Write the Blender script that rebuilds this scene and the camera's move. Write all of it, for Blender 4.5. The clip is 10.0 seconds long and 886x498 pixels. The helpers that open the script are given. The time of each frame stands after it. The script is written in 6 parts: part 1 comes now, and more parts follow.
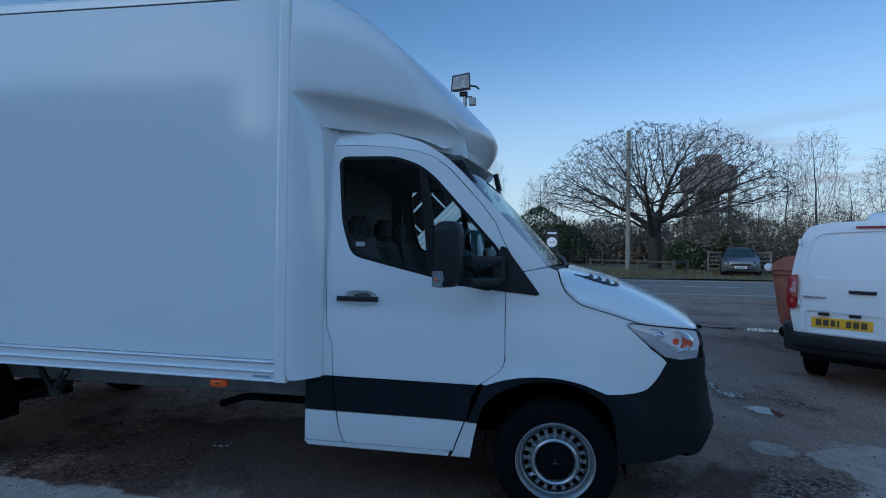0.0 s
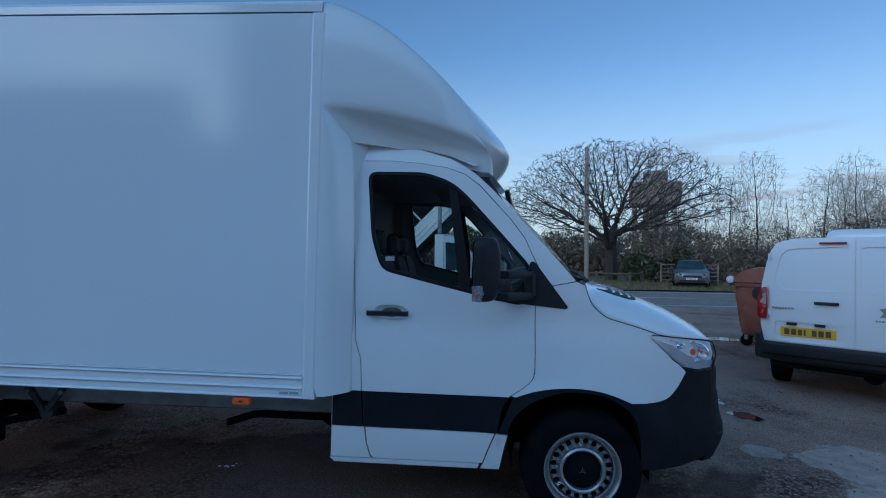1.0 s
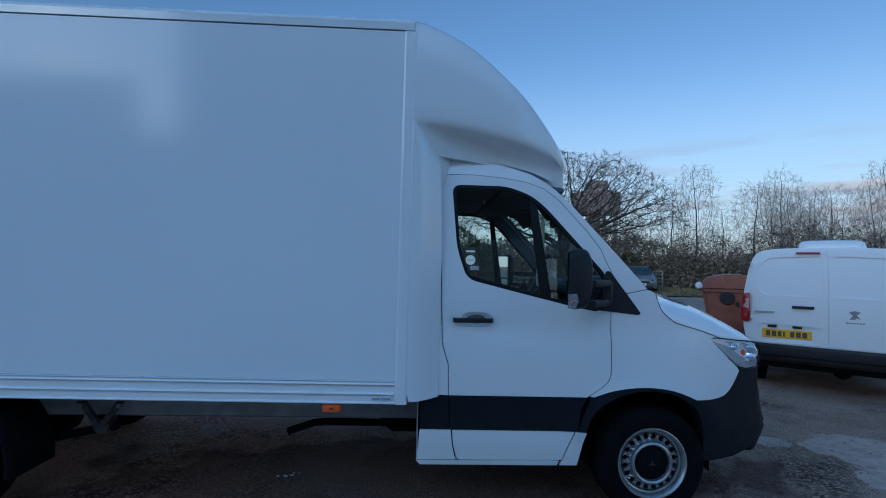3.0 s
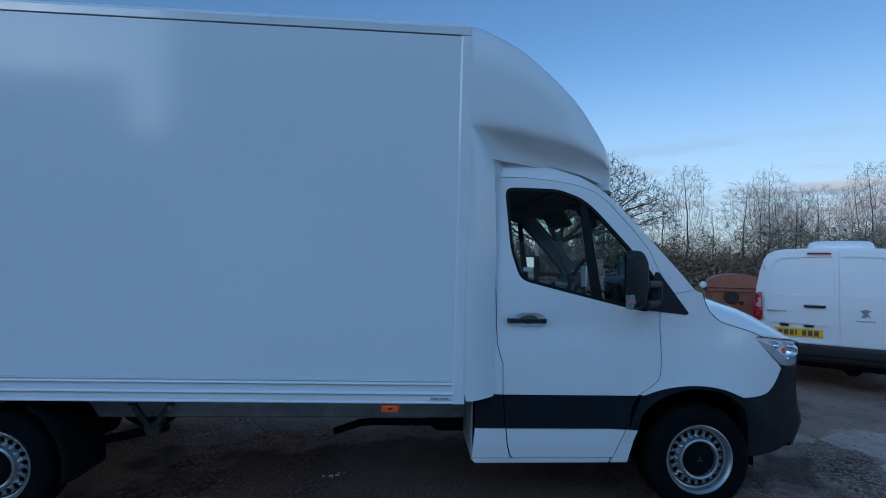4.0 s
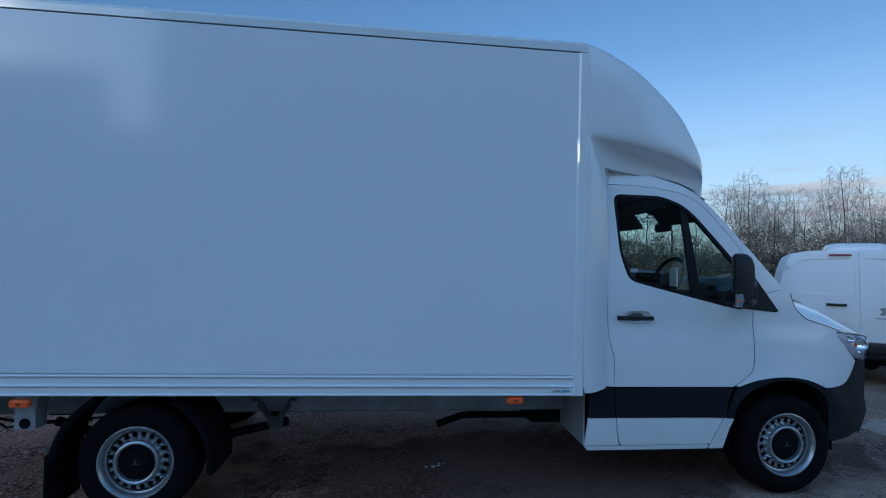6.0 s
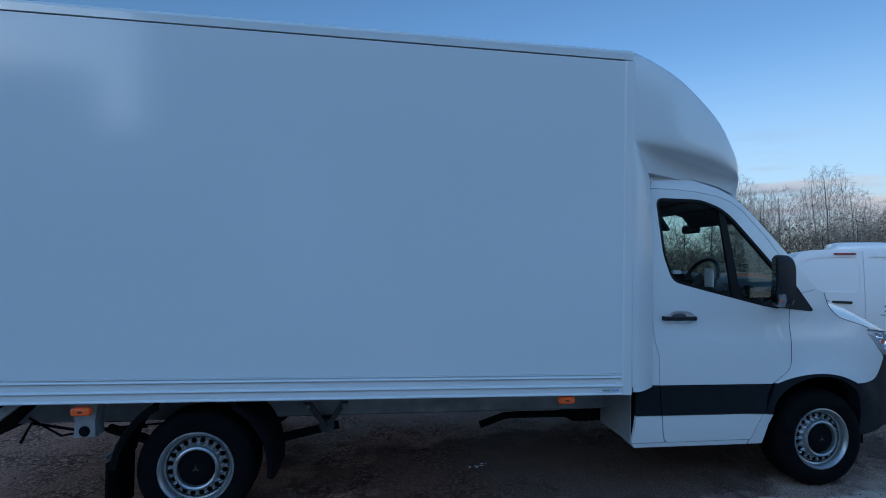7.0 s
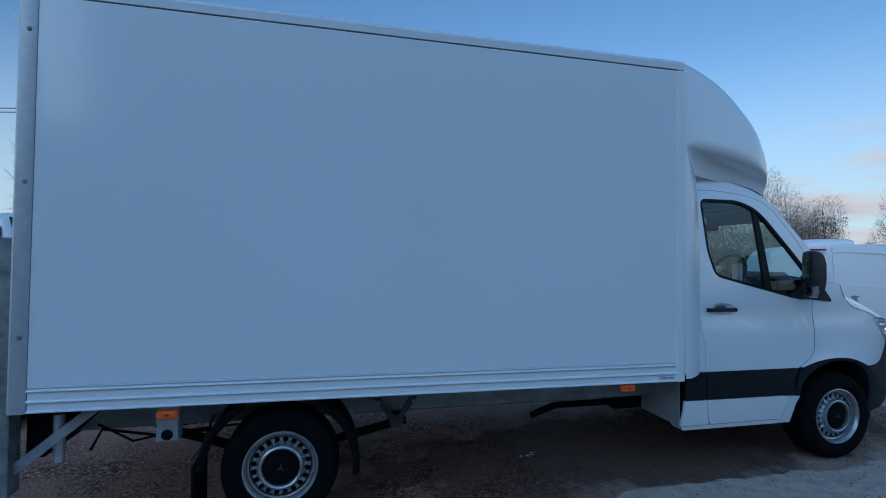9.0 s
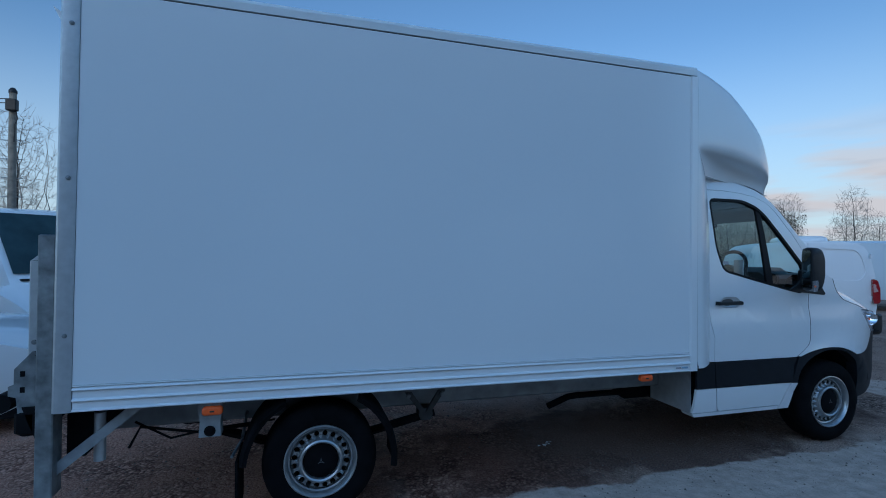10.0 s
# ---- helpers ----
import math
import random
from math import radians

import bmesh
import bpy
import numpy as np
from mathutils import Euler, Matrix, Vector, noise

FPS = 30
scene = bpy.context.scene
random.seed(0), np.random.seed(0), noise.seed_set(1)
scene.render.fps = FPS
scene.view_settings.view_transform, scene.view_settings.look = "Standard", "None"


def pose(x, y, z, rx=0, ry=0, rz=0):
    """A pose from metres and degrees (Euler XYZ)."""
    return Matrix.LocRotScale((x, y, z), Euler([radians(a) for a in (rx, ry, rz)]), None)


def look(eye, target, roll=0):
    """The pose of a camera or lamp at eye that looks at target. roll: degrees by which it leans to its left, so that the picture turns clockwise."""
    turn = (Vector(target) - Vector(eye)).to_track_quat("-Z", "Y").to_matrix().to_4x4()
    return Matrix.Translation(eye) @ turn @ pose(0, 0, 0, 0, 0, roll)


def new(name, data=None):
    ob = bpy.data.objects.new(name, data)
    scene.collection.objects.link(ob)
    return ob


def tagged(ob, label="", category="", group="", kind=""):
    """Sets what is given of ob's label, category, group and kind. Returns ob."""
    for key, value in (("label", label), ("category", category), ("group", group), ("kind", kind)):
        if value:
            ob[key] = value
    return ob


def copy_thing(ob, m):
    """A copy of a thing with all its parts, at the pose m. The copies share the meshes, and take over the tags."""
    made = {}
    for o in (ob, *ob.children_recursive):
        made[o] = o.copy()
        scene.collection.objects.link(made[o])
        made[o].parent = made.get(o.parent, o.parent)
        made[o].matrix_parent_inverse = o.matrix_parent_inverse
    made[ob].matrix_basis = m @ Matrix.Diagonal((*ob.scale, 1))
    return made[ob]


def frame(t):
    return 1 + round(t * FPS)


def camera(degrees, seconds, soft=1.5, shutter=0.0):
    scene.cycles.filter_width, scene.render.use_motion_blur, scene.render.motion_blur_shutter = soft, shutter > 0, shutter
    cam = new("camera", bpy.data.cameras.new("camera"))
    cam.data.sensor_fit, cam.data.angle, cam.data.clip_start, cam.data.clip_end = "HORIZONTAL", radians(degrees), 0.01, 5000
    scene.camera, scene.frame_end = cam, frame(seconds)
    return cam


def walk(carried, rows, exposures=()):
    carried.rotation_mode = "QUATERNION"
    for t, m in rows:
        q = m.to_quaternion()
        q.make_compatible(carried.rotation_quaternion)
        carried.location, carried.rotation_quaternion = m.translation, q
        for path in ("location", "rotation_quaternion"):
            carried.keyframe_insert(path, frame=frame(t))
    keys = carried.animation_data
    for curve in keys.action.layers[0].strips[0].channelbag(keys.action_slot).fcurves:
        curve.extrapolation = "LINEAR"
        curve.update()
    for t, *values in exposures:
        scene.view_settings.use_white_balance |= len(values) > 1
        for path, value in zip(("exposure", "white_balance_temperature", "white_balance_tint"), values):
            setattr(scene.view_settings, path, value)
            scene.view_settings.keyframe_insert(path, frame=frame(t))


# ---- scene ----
cam = camera(84.2, 10.0, soft=1.0)
METRES, EYE, TILT, LEAN, TURN = 4.337, 1.57, -0.6, -0.45, 9.1
ROWS = [
    (0.0, 0.0, 0.0, 0.0, 0.0, 0.0, -0.0),
    (0.5, -0.0482, -0.0013, 0.0027, -2.68, 0.76, -0.04),
    (1.0, -0.1003, -0.0082, 0.0049, -5.09, 1.31, -0.19),
    (1.5, -0.1514, -0.0088, 0.0059, -7.19, 1.72, -0.29),
    (2.0, -0.2031, -0.0061, 0.0095, -9.02, 1.9, -0.39),
    (2.5, -0.2515, -0.015, 0.0088, -10.39, 2.0, -0.37),
    (4.0, -0.3937, -0.0046, 0.0121, -12.76, 1.92, -0.24),
    (4.5, -0.4448, -0.0077, 0.0131, -13.33, 1.96, -0.24),
    (5.0, -0.4972, -0.0111, 0.015, -13.96, 1.87, -0.37),
    (5.5, -0.5547, -0.0054, 0.0125, -14.71, 1.8, -0.47),
    (7.0, -0.7108, 0.0174, 0.0197, -16.91, 1.83, 0.11),
    (7.5, -0.7528, 0.0238, 0.0202, -18.1, 1.77, 0.31),
    (8.0, -0.7992, 0.0346, 0.0206, -19.29, 1.74, 0.44),
    (8.5, -0.8462, 0.051, 0.0206, -20.75, 1.64, 0.48),
    (9.0, -0.8926, 0.0564, 0.0206, -22.39, 1.5, 0.5),
    (9.5, -0.9437, 0.0597, 0.0225, -24.05, 1.14, 0.51),
    (10.0, -0.9864, 0.0748, 0.0219, -25.67, 1.04, 0.6),
]
walk(cam, [(t, pose(-0.197, -3.77, EYE, TILT, LEAN, TURN) @ pose(METRES * x, METRES * y, METRES * z, 90 + pitch, roll, yaw)) for t, x, y, z, yaw, pitch, roll in ROWS],
     [(0.0, 1.08, 5130, 2), (10.0, 1.08, 5130, 1)])

# ---- world and light: dusk sky, low sun behind the camera ----
SUN_EL, SUN_AZ = 13.0, 215.0
world = bpy.data.worlds.new("dusk_sky")
scene.world = world
world.use_nodes = True
wn, wl = world.node_tree.nodes, world.node_tree.links
wn.clear()
w_out = wn.new("ShaderNodeOutputWorld")
w_bg = wn.new("ShaderNodeBackground")
w_sky = wn.new("ShaderNodeTexSky")
w_sky.sky_type = "NISHITA"
w_sky.sun_disc = False
w_sky.sun_elevation = radians(SUN_EL)
w_sky.sun_rotation = radians(SUN_AZ)
w_sky.air_density, w_sky.dust_density, w_sky.ozone_density = 1.0, 0.3, 3.0
w_bg.inputs["Strength"].default_value = 0.125
# low streaks of evening cloud
w_tc = wn.new("ShaderNodeTexCoord")
w_map = wn.new("ShaderNodeMapping")
w_map.inputs["Scale"].default_value = (1.5, 1.5, 10.0)
w_map.inputs["Location"].default_value = (0.4, 0.2, 0.0)
w_noise = wn.new("ShaderNodeTexNoise")
w_noise.inputs["Scale"].default_value = 1.6
w_noise.inputs["Detail"].default_value = 5.0
w_ramp = wn.new("ShaderNodeValToRGB")
w_ramp.color_ramp.elements[0].position, w_ramp.color_ramp.elements[1].position = 0.58, 0.68
w_sep = wn.new("ShaderNodeSeparateXYZ")
w_band = wn.new("ShaderNodeMapRange")
w_band.inputs["From Min"].default_value, w_band.inputs["From Max"].default_value = 0.23, 0.12
w_mul = wn.new("ShaderNodeMath")
w_mul.operation = "MULTIPLY"
# pale haze that thickens towards the horizon all round
w_haze = wn.new("ShaderNodeMapRange")
w_haze.interpolation_type = "SMOOTHSTEP"
w_haze.inputs["From Min"].default_value, w_haze.inputs["From Max"].default_value = 0.40, 0.0
w_haze.inputs["To Max"].default_value = 0.8
w_hazed = wn.new("ShaderNodeMix")
w_hazed.data_type = "RGBA"
w_hazed.inputs["B"].default_value = (2.36, 2.42, 2.42, 1)
w_mix = wn.new("ShaderNodeMix")
w_mix.data_type = "RGBA"
# grey-mauve cloud bellies, peach where the same cloud thins out above
w_lit = wn.new("ShaderNodeMix")
w_lit.data_type = "RGBA"
w_lit.inputs["A"].default_value, w_lit.inputs["B"].default_value = (2.7, 2.2, 1.95, 1), (1.35, 1.24, 1.33, 1)
wl.new(w_tc.outputs["Generated"], w_map.inputs["Vector"])
wl.new(w_map.outputs["Vector"], w_noise.inputs["Vector"])
# more cloud towards the east
w_east = wn.new("ShaderNodeMapRange")
w_east.inputs["From Min"].default_value, w_east.inputs["From Max"].default_value = 0.60, 0.85
w_east.inputs["To Min"].default_value, w_east.inputs["To Max"].default_value = 0.0, 0.25
w_add = wn.new("ShaderNodeMath")
w_add.operation = "ADD"
wl.new(w_sep.outputs["X"], w_east.inputs["Value"])
wl.new(w_noise.outputs["Fac"], w_add.inputs[0])
wl.new(w_east.outputs["Result"], w_add.inputs[1])
wl.new(w_add.outputs["Value"], w_ramp.inputs["Fac"])
wl.new(w_tc.outputs["Generated"], w_sep.inputs["Vector"])
wl.new(w_sep.outputs["Z"], w_band.inputs["Value"])
wl.new(w_ramp.outputs["Color"], w_mul.inputs[0])
wl.new(w_band.outputs["Result"], w_mul.inputs[1])
wl.new(w_mul.outputs["Value"], w_mix.inputs["Factor"])
wl.new(w_sep.outputs["Z"], w_haze.inputs["Value"])
wl.new(w_haze.outputs["Result"], w_hazed.inputs["Factor"])
w_dim = wn.new("ShaderNodeMix")
w_dim.data_type, w_dim.blend_type = "RGBA", "MULTIPLY"
w_dim.inputs["Factor"].default_value = 1.0
# the twilight sky brightens steadily from the north to the sunset side
w_side = wn.new("ShaderNodeMapRange")
w_side.interpolation_type = "SMOOTHSTEP"
w_side.inputs["From Min"].default_value, w_side.inputs["From Max"].default_value = 0.5, -0.8
w_tone = wn.new("ShaderNodeMix")
w_tone.data_type = "RGBA"
w_tone.inputs["A"].default_value, w_tone.inputs["B"].default_value = (0.66, 0.57, 0.53, 1), (1.68, 1.52, 1.36, 1)
wl.new(w_sep.outputs["Y"], w_side.inputs["Value"])
wl.new(w_side.outputs["Result"], w_tone.inputs["Factor"])
wl.new(w_tone.outputs["Result"], w_dim.inputs["B"])
wl.new(w_sky.outputs["Color"], w_dim.inputs["A"])
wl.new(w_dim.outputs["Result"], w_hazed.inputs["A"])
wl.new(w_hazed.outputs["Result"], w_mix.inputs["A"])
w_up = wn.new("ShaderNodeVectorMath")
w_up.inputs[1].default_value = (0.0, 0.0, 0.12)
w_noise2 = wn.new("ShaderNodeTexNoise")
w_noise2.inputs["Scale"].default_value, w_noise2.inputs["Detail"].default_value = 1.6, 5.0
w_lit_ramp = wn.new("ShaderNodeMapRange")
w_lit_ramp.inputs["From Min"].default_value, w_lit_ramp.inputs["From Max"].default_value = 0.44, 0.62
wl.new(w_map.outputs["Vector"], w_up.inputs[0])
wl.new(w_up.outputs["Vector"], w_noise2.inputs["Vector"])
wl.new(w_noise2.outputs["Fac"], w_lit_ramp.inputs["Value"])
wl.new(w_lit_ramp.outputs["Result"], w_lit.inputs["Factor"])
wl.new(w_lit.outputs["Result"], w_mix.inputs["B"])
wl.new(w_mix.outputs["Result"], w_bg.inputs["Color"])
wl.new(w_bg.outputs["Background"], w_out.inputs["Surface"])

sun = new("sun", bpy.data.lights.new("sun", "SUN"))
sun.data.energy, sun.data.angle, sun.data.color = 0.35, radians(7), (1.0, 0.80, 0.62)
az, el = radians(SUN_AZ), radians(SUN_EL)
sun_dir = Vector((math.sin(az) * math.cos(el), math.cos(az) * math.cos(el), math.sin(el)))
sun.matrix_world = look(sun_dir * 100, (0, 0, 0))

# ---- materials ----
def material(name, color, rough=0.5, metal=0.0, vary=0.1, scale=8.0, bump=0.0, bump_scale=60.0, coat=0.0, spec=0.5, rough_vary=0.0):
    m = bpy.data.materials.new(name)
    m.use_nodes = True
    n, l = m.node_tree.nodes, m.node_tree.links
    b = n["Principled BSDF"]
    b.inputs["Roughness"].default_value, b.inputs["Metallic"].default_value = rough, metal
    b.inputs["Coat Weight"].default_value, b.inputs["Specular IOR Level"].default_value = coat, spec
    b.inputs["Coat Roughness"].default_value = 0.06
    tc = n.new("ShaderNodeTexCoord")
    tex = n.new("ShaderNodeTexNoise")
    tex.inputs["Scale"].default_value, tex.inputs["Detail"].default_value = scale, 6.0
    l.new(tc.outputs["Object"], tex.inputs["Vector"])
    ramp = n.new("ShaderNodeValToRGB")
    dark, light = [max(0.0, c * (1 - vary)) for c in color], [min(1.0, c * (1 + vary)) for c in color]
    ramp.color_ramp.elements[0].color, ramp.color_ramp.elements[1].color = (*dark, 1), (*light, 1)
    ramp.color_ramp.elements[0].position, ramp.color_ramp.elements[1].position = 0.3, 0.7
    l.new(tex.outputs["Fac"], ramp.inputs["Fac"])
    l.new(ramp.outputs["Color"], b.inputs["Base Color"])
    if rough_vary:
        mr = n.new("ShaderNodeMapRange")
        mr.inputs["To Min"].default_value, mr.inputs["To Max"].default_value = max(0.02, rough - rough_vary), min(1, rough + rough_vary)
        l.new(tex.outputs["Fac"], mr.inputs["Value"])
        l.new(mr.outputs["Result"], b.inputs["Roughness"])
    if bump:
        fine = n.new("ShaderNodeTexNoise")
        fine.inputs["Scale"].default_value, fine.inputs["Detail"].default_value = bump_scale, 4.0
        l.new(tc.outputs["Object"], fine.inputs["Vector"])
        bp = n.new("ShaderNodeBump")
        bp.inputs["Strength"].default_value, bp.inputs["Distance"].default_value = bump, 0.01
        l.new(fine.outputs["Fac"], bp.inputs["Height"])
        l.new(bp.outputs["Normal"], b.inputs["Normal"])
    return m


def glass(name, tint=(0.9, 0.95, 0.95), through_share=0.85, edge=0.9, face=0.05):
    m = bpy.data.materials.new(name)
    m.use_nodes = True
    n, l = m.node_tree.nodes, m.node_tree.links
    n.remove(n["Principled BSDF"])
    out = n["Material Output"]
    tr, gl, mix, fr = n.new("ShaderNodeBsdfTransparent"), n.new("ShaderNodeBsdfGlossy"), n.new("ShaderNodeMixShader"), n.new("ShaderNodeLayerWeight")
    tr.inputs["Color"].default_value = (*[c * through_share for c in tint], 1)
    gl.inputs["Roughness"].default_value = 0.02
    # a thin pane: little gloss head-on, much more at a grazing angle, alike from both sides
    power, gloss = n.new("ShaderNodeMath"), n.new("ShaderNodeMath")
    power.operation, gloss.operation = "POWER", "MULTIPLY_ADD"
    power.inputs[1].default_value = 4.0
    gloss.inputs[1].default_value, gloss.inputs[2].default_value = edge, face
    l.new(fr.outputs["Facing"], power.inputs[0])
    l.new(power.outputs["Value"], gloss.inputs[0])
    l.new(gloss.outputs["Value"], mix.inputs["Fac"])
    l.new(tr.outputs["BSDF"], mix.inputs[1])
    l.new(gl.outputs["BSDF"], mix.inputs[2])
    l.new(mix.outputs["Shader"], out.inputs["Surface"])
    return m


M_PANEL = material("white_gelcoat_panel", (0.80, 0.81, 0.82), 0.12, vary=0.006, scale=0.8, spec=0.4, rough_vary=0.02)
M_PAINT = material("white_vehicle_paint", (0.83, 0.83, 0.83), 0.24, vary=0.012, scale=2.0, coat=0.8)
M_VANPAINT = material("satin_white_van_paint", (0.82, 0.82, 0.82), 0.58, vary=0.012, scale=2.0)
M_GRP = material("white_moulded_fibreglass", (0.80, 0.81, 0.81), 0.2, vary=0.012, scale=2.0, coat=0.6)
M_ALU = material("brushed_aluminium", (0.55, 0.56, 0.57), 0.45, metal=0.6, vary=0.08, scale=20)
M_GALV = material("weathered_galvanised_steel", (0.25, 0.26, 0.265), 0.5, metal=0.5, vary=0.4, scale=14, bump=0.1)
M_CHASSIS = material("dusty_grey_chassis_paint", (0.27, 0.275, 0.28), 0.6, vary=0.25, scale=9)
M_DARKSTEEL = material("dark_greasy_steel", (0.055, 0.055, 0.055), 0.55, metal=0.3, vary=0.35, scale=14)
M_BLACK = material("black_grained_plastic", (0.018, 0.019, 0.021), 0.5, vary=0.15, scale=30, bump=0.08, bump_scale=400, spec=0.3)
M_TRIM = material("dark_grey_plastic_cladding", (0.010, 0.012, 0.016), 0.5, vary=0.15, scale=10, bump=0.06, bump_scale=300, spec=0.18)
M_RUBBER = material("black_tyre_rubber", (0.006, 0.006, 0.007), 0.8, vary=0.3, scale=12, bump=0.15, bump_scale=90, spec=0.06)
M_SEAL = material("black_window_seal", (0.010, 0.010, 0.011), 0.55, spec=0.2)
M_UNDER = material("black_underbody", (0.007, 0.007, 0.008), 0.75, vary=0.3, scale=7, spec=0.1)
M_STEEL = material("silver_painted_steel_wheel", (0.38, 0.385, 0.39), 0.32, metal=0.75, vary=0.12, scale=16)
M_CLOTH = material("dark_seat_fabric", (0.03, 0.03, 0.034), 0.9, vary=0.3, scale=60, bump=0.2, bump_scale=500)
M_DASH = material("charcoal_dashboard_plastic", (0.06, 0.061, 0.064), 0.6, vary=0.15, scale=30)
M_LINER = material("grey_cab_lining", (0.13, 0.13, 0.13), 0.8, vary=0.1, scale=20)
M_GLASS = glass("clear_window_glass", (0.88, 0.95, 0.93), 0.96, face=0.06)
M_SCREEN = glass("green_tinted_screen_glass", (0.78, 0.95, 0.93), 0.95)
M_LENS = glass("clear_lamp_lens", (0.98, 0.98, 1.0), 0.99, edge=0.35)
M_CHROME = material("bright_reflector", (0.85, 0.86, 0.88), 0.12, metal=1.0, vary=0.03)
M_SILVER = material("satin_silver_lamp_bowl", (0.88, 0.88, 0.88), 0.25, metal=0.15, vary=0.06, scale=30, bump=0.25, bump_scale=22)
M_LAMPGREY = material("grey_lamp_bezel", (0.62, 0.63, 0.65), 0.22, metal=0.6, vary=0.08, scale=20)
M_SMOKED = material("faceted_clear_lens", (0.22, 0.22, 0.23), 0.12, vary=0.5, scale=90, coat=0.5)
M_PINK = material("pale_red_clear_lens", (0.50, 0.30, 0.29), 0.2, vary=0.1, scale=50, coat=0.5)
M_MIRROR = material("mirror_glass", (0.9, 0.92, 0.92), 0.02, metal=1.0, vary=0.0)
M_AMBER = material("amber_lens", (0.90, 0.13, 0.02), 0.3, vary=0.1, scale=40)
M_RED = material("red_lens", (0.32, 0.012, 0.016), 0.15, vary=0.15, scale=60, coat=0.6)
M_PLATE = material("yellow_plate", (0.85, 0.48, 0.02), 0.4, vary=0.05)
M_CHAR = material("worn_plate_print", (0.10, 0.075, 0.035), 0.5)
M_POLE = material("pale_grey_timber", (0.22, 0.20, 0.165), 0.85, vary=0.25, scale=10, bump=0.2)
M_INK = material("dark_print", (0.02, 0.02, 0.02), 0.5)
M_BLUEINK = material("blue_print", (0.25, 0.38, 0.52), 0.5)
M_BROWNBIN = material("faded_brown_polyethylene", (0.25, 0.085, 0.052), 0.55, vary=0.18, scale=6, bump=0.05)
M_CARGREY = material("dark_grey_car_paint", (0.085, 0.087, 0.092), 0.3, metal=0.3, vary=0.08, coat=0.8)
M_BARK = material("grey_brown_bark", (0.04, 0.034, 0.028), 0.9, vary=0.35, scale=9, bump=0.5, bump_scale=25)
M_TWIG = material("pale_winter_twigs", (0.30, 0.25, 0.21), 0.9, vary=0.3, scale=2)
M_IVY = material("dark_evergreen_leaves", (0.035, 0.055, 0.022), 0.7, vary=0.45, scale=3)
M_HEDGE = material("brown_winter_scrub", (0.14, 0.118, 0.09), 0.9, vary=0.4, scale=2)
M_WOOD = material("weathered_timber", (0.085, 0.068, 0.052), 0.85, vary=0.3, scale=12, bump=0.3)
M_FASCIA = material("silver_grey_trim_plastic", (0.36, 0.37, 0.38), 0.4, vary=0.06, scale=20)
M_SCREENOFF = material("dark_display_glass", (0.02, 0.022, 0.025), 0.08)
M_CONC = material("aged_concrete", (0.23, 0.19, 0.17), 0.9, vary=0.2, scale=0.3, bump=0.2, bump_scale=10)
M_GRASS = material("winter_grass", (0.15, 0.125, 0.065), 0.9, vary=0.4, scale=4)
M_STONE = material("loose_stone_chips", (0.13, 0.10, 0.08), 0.85, vary=0.6, scale=25)
M_PAPER = material("white_sticker", (0.75, 0.76, 0.78), 0.5)


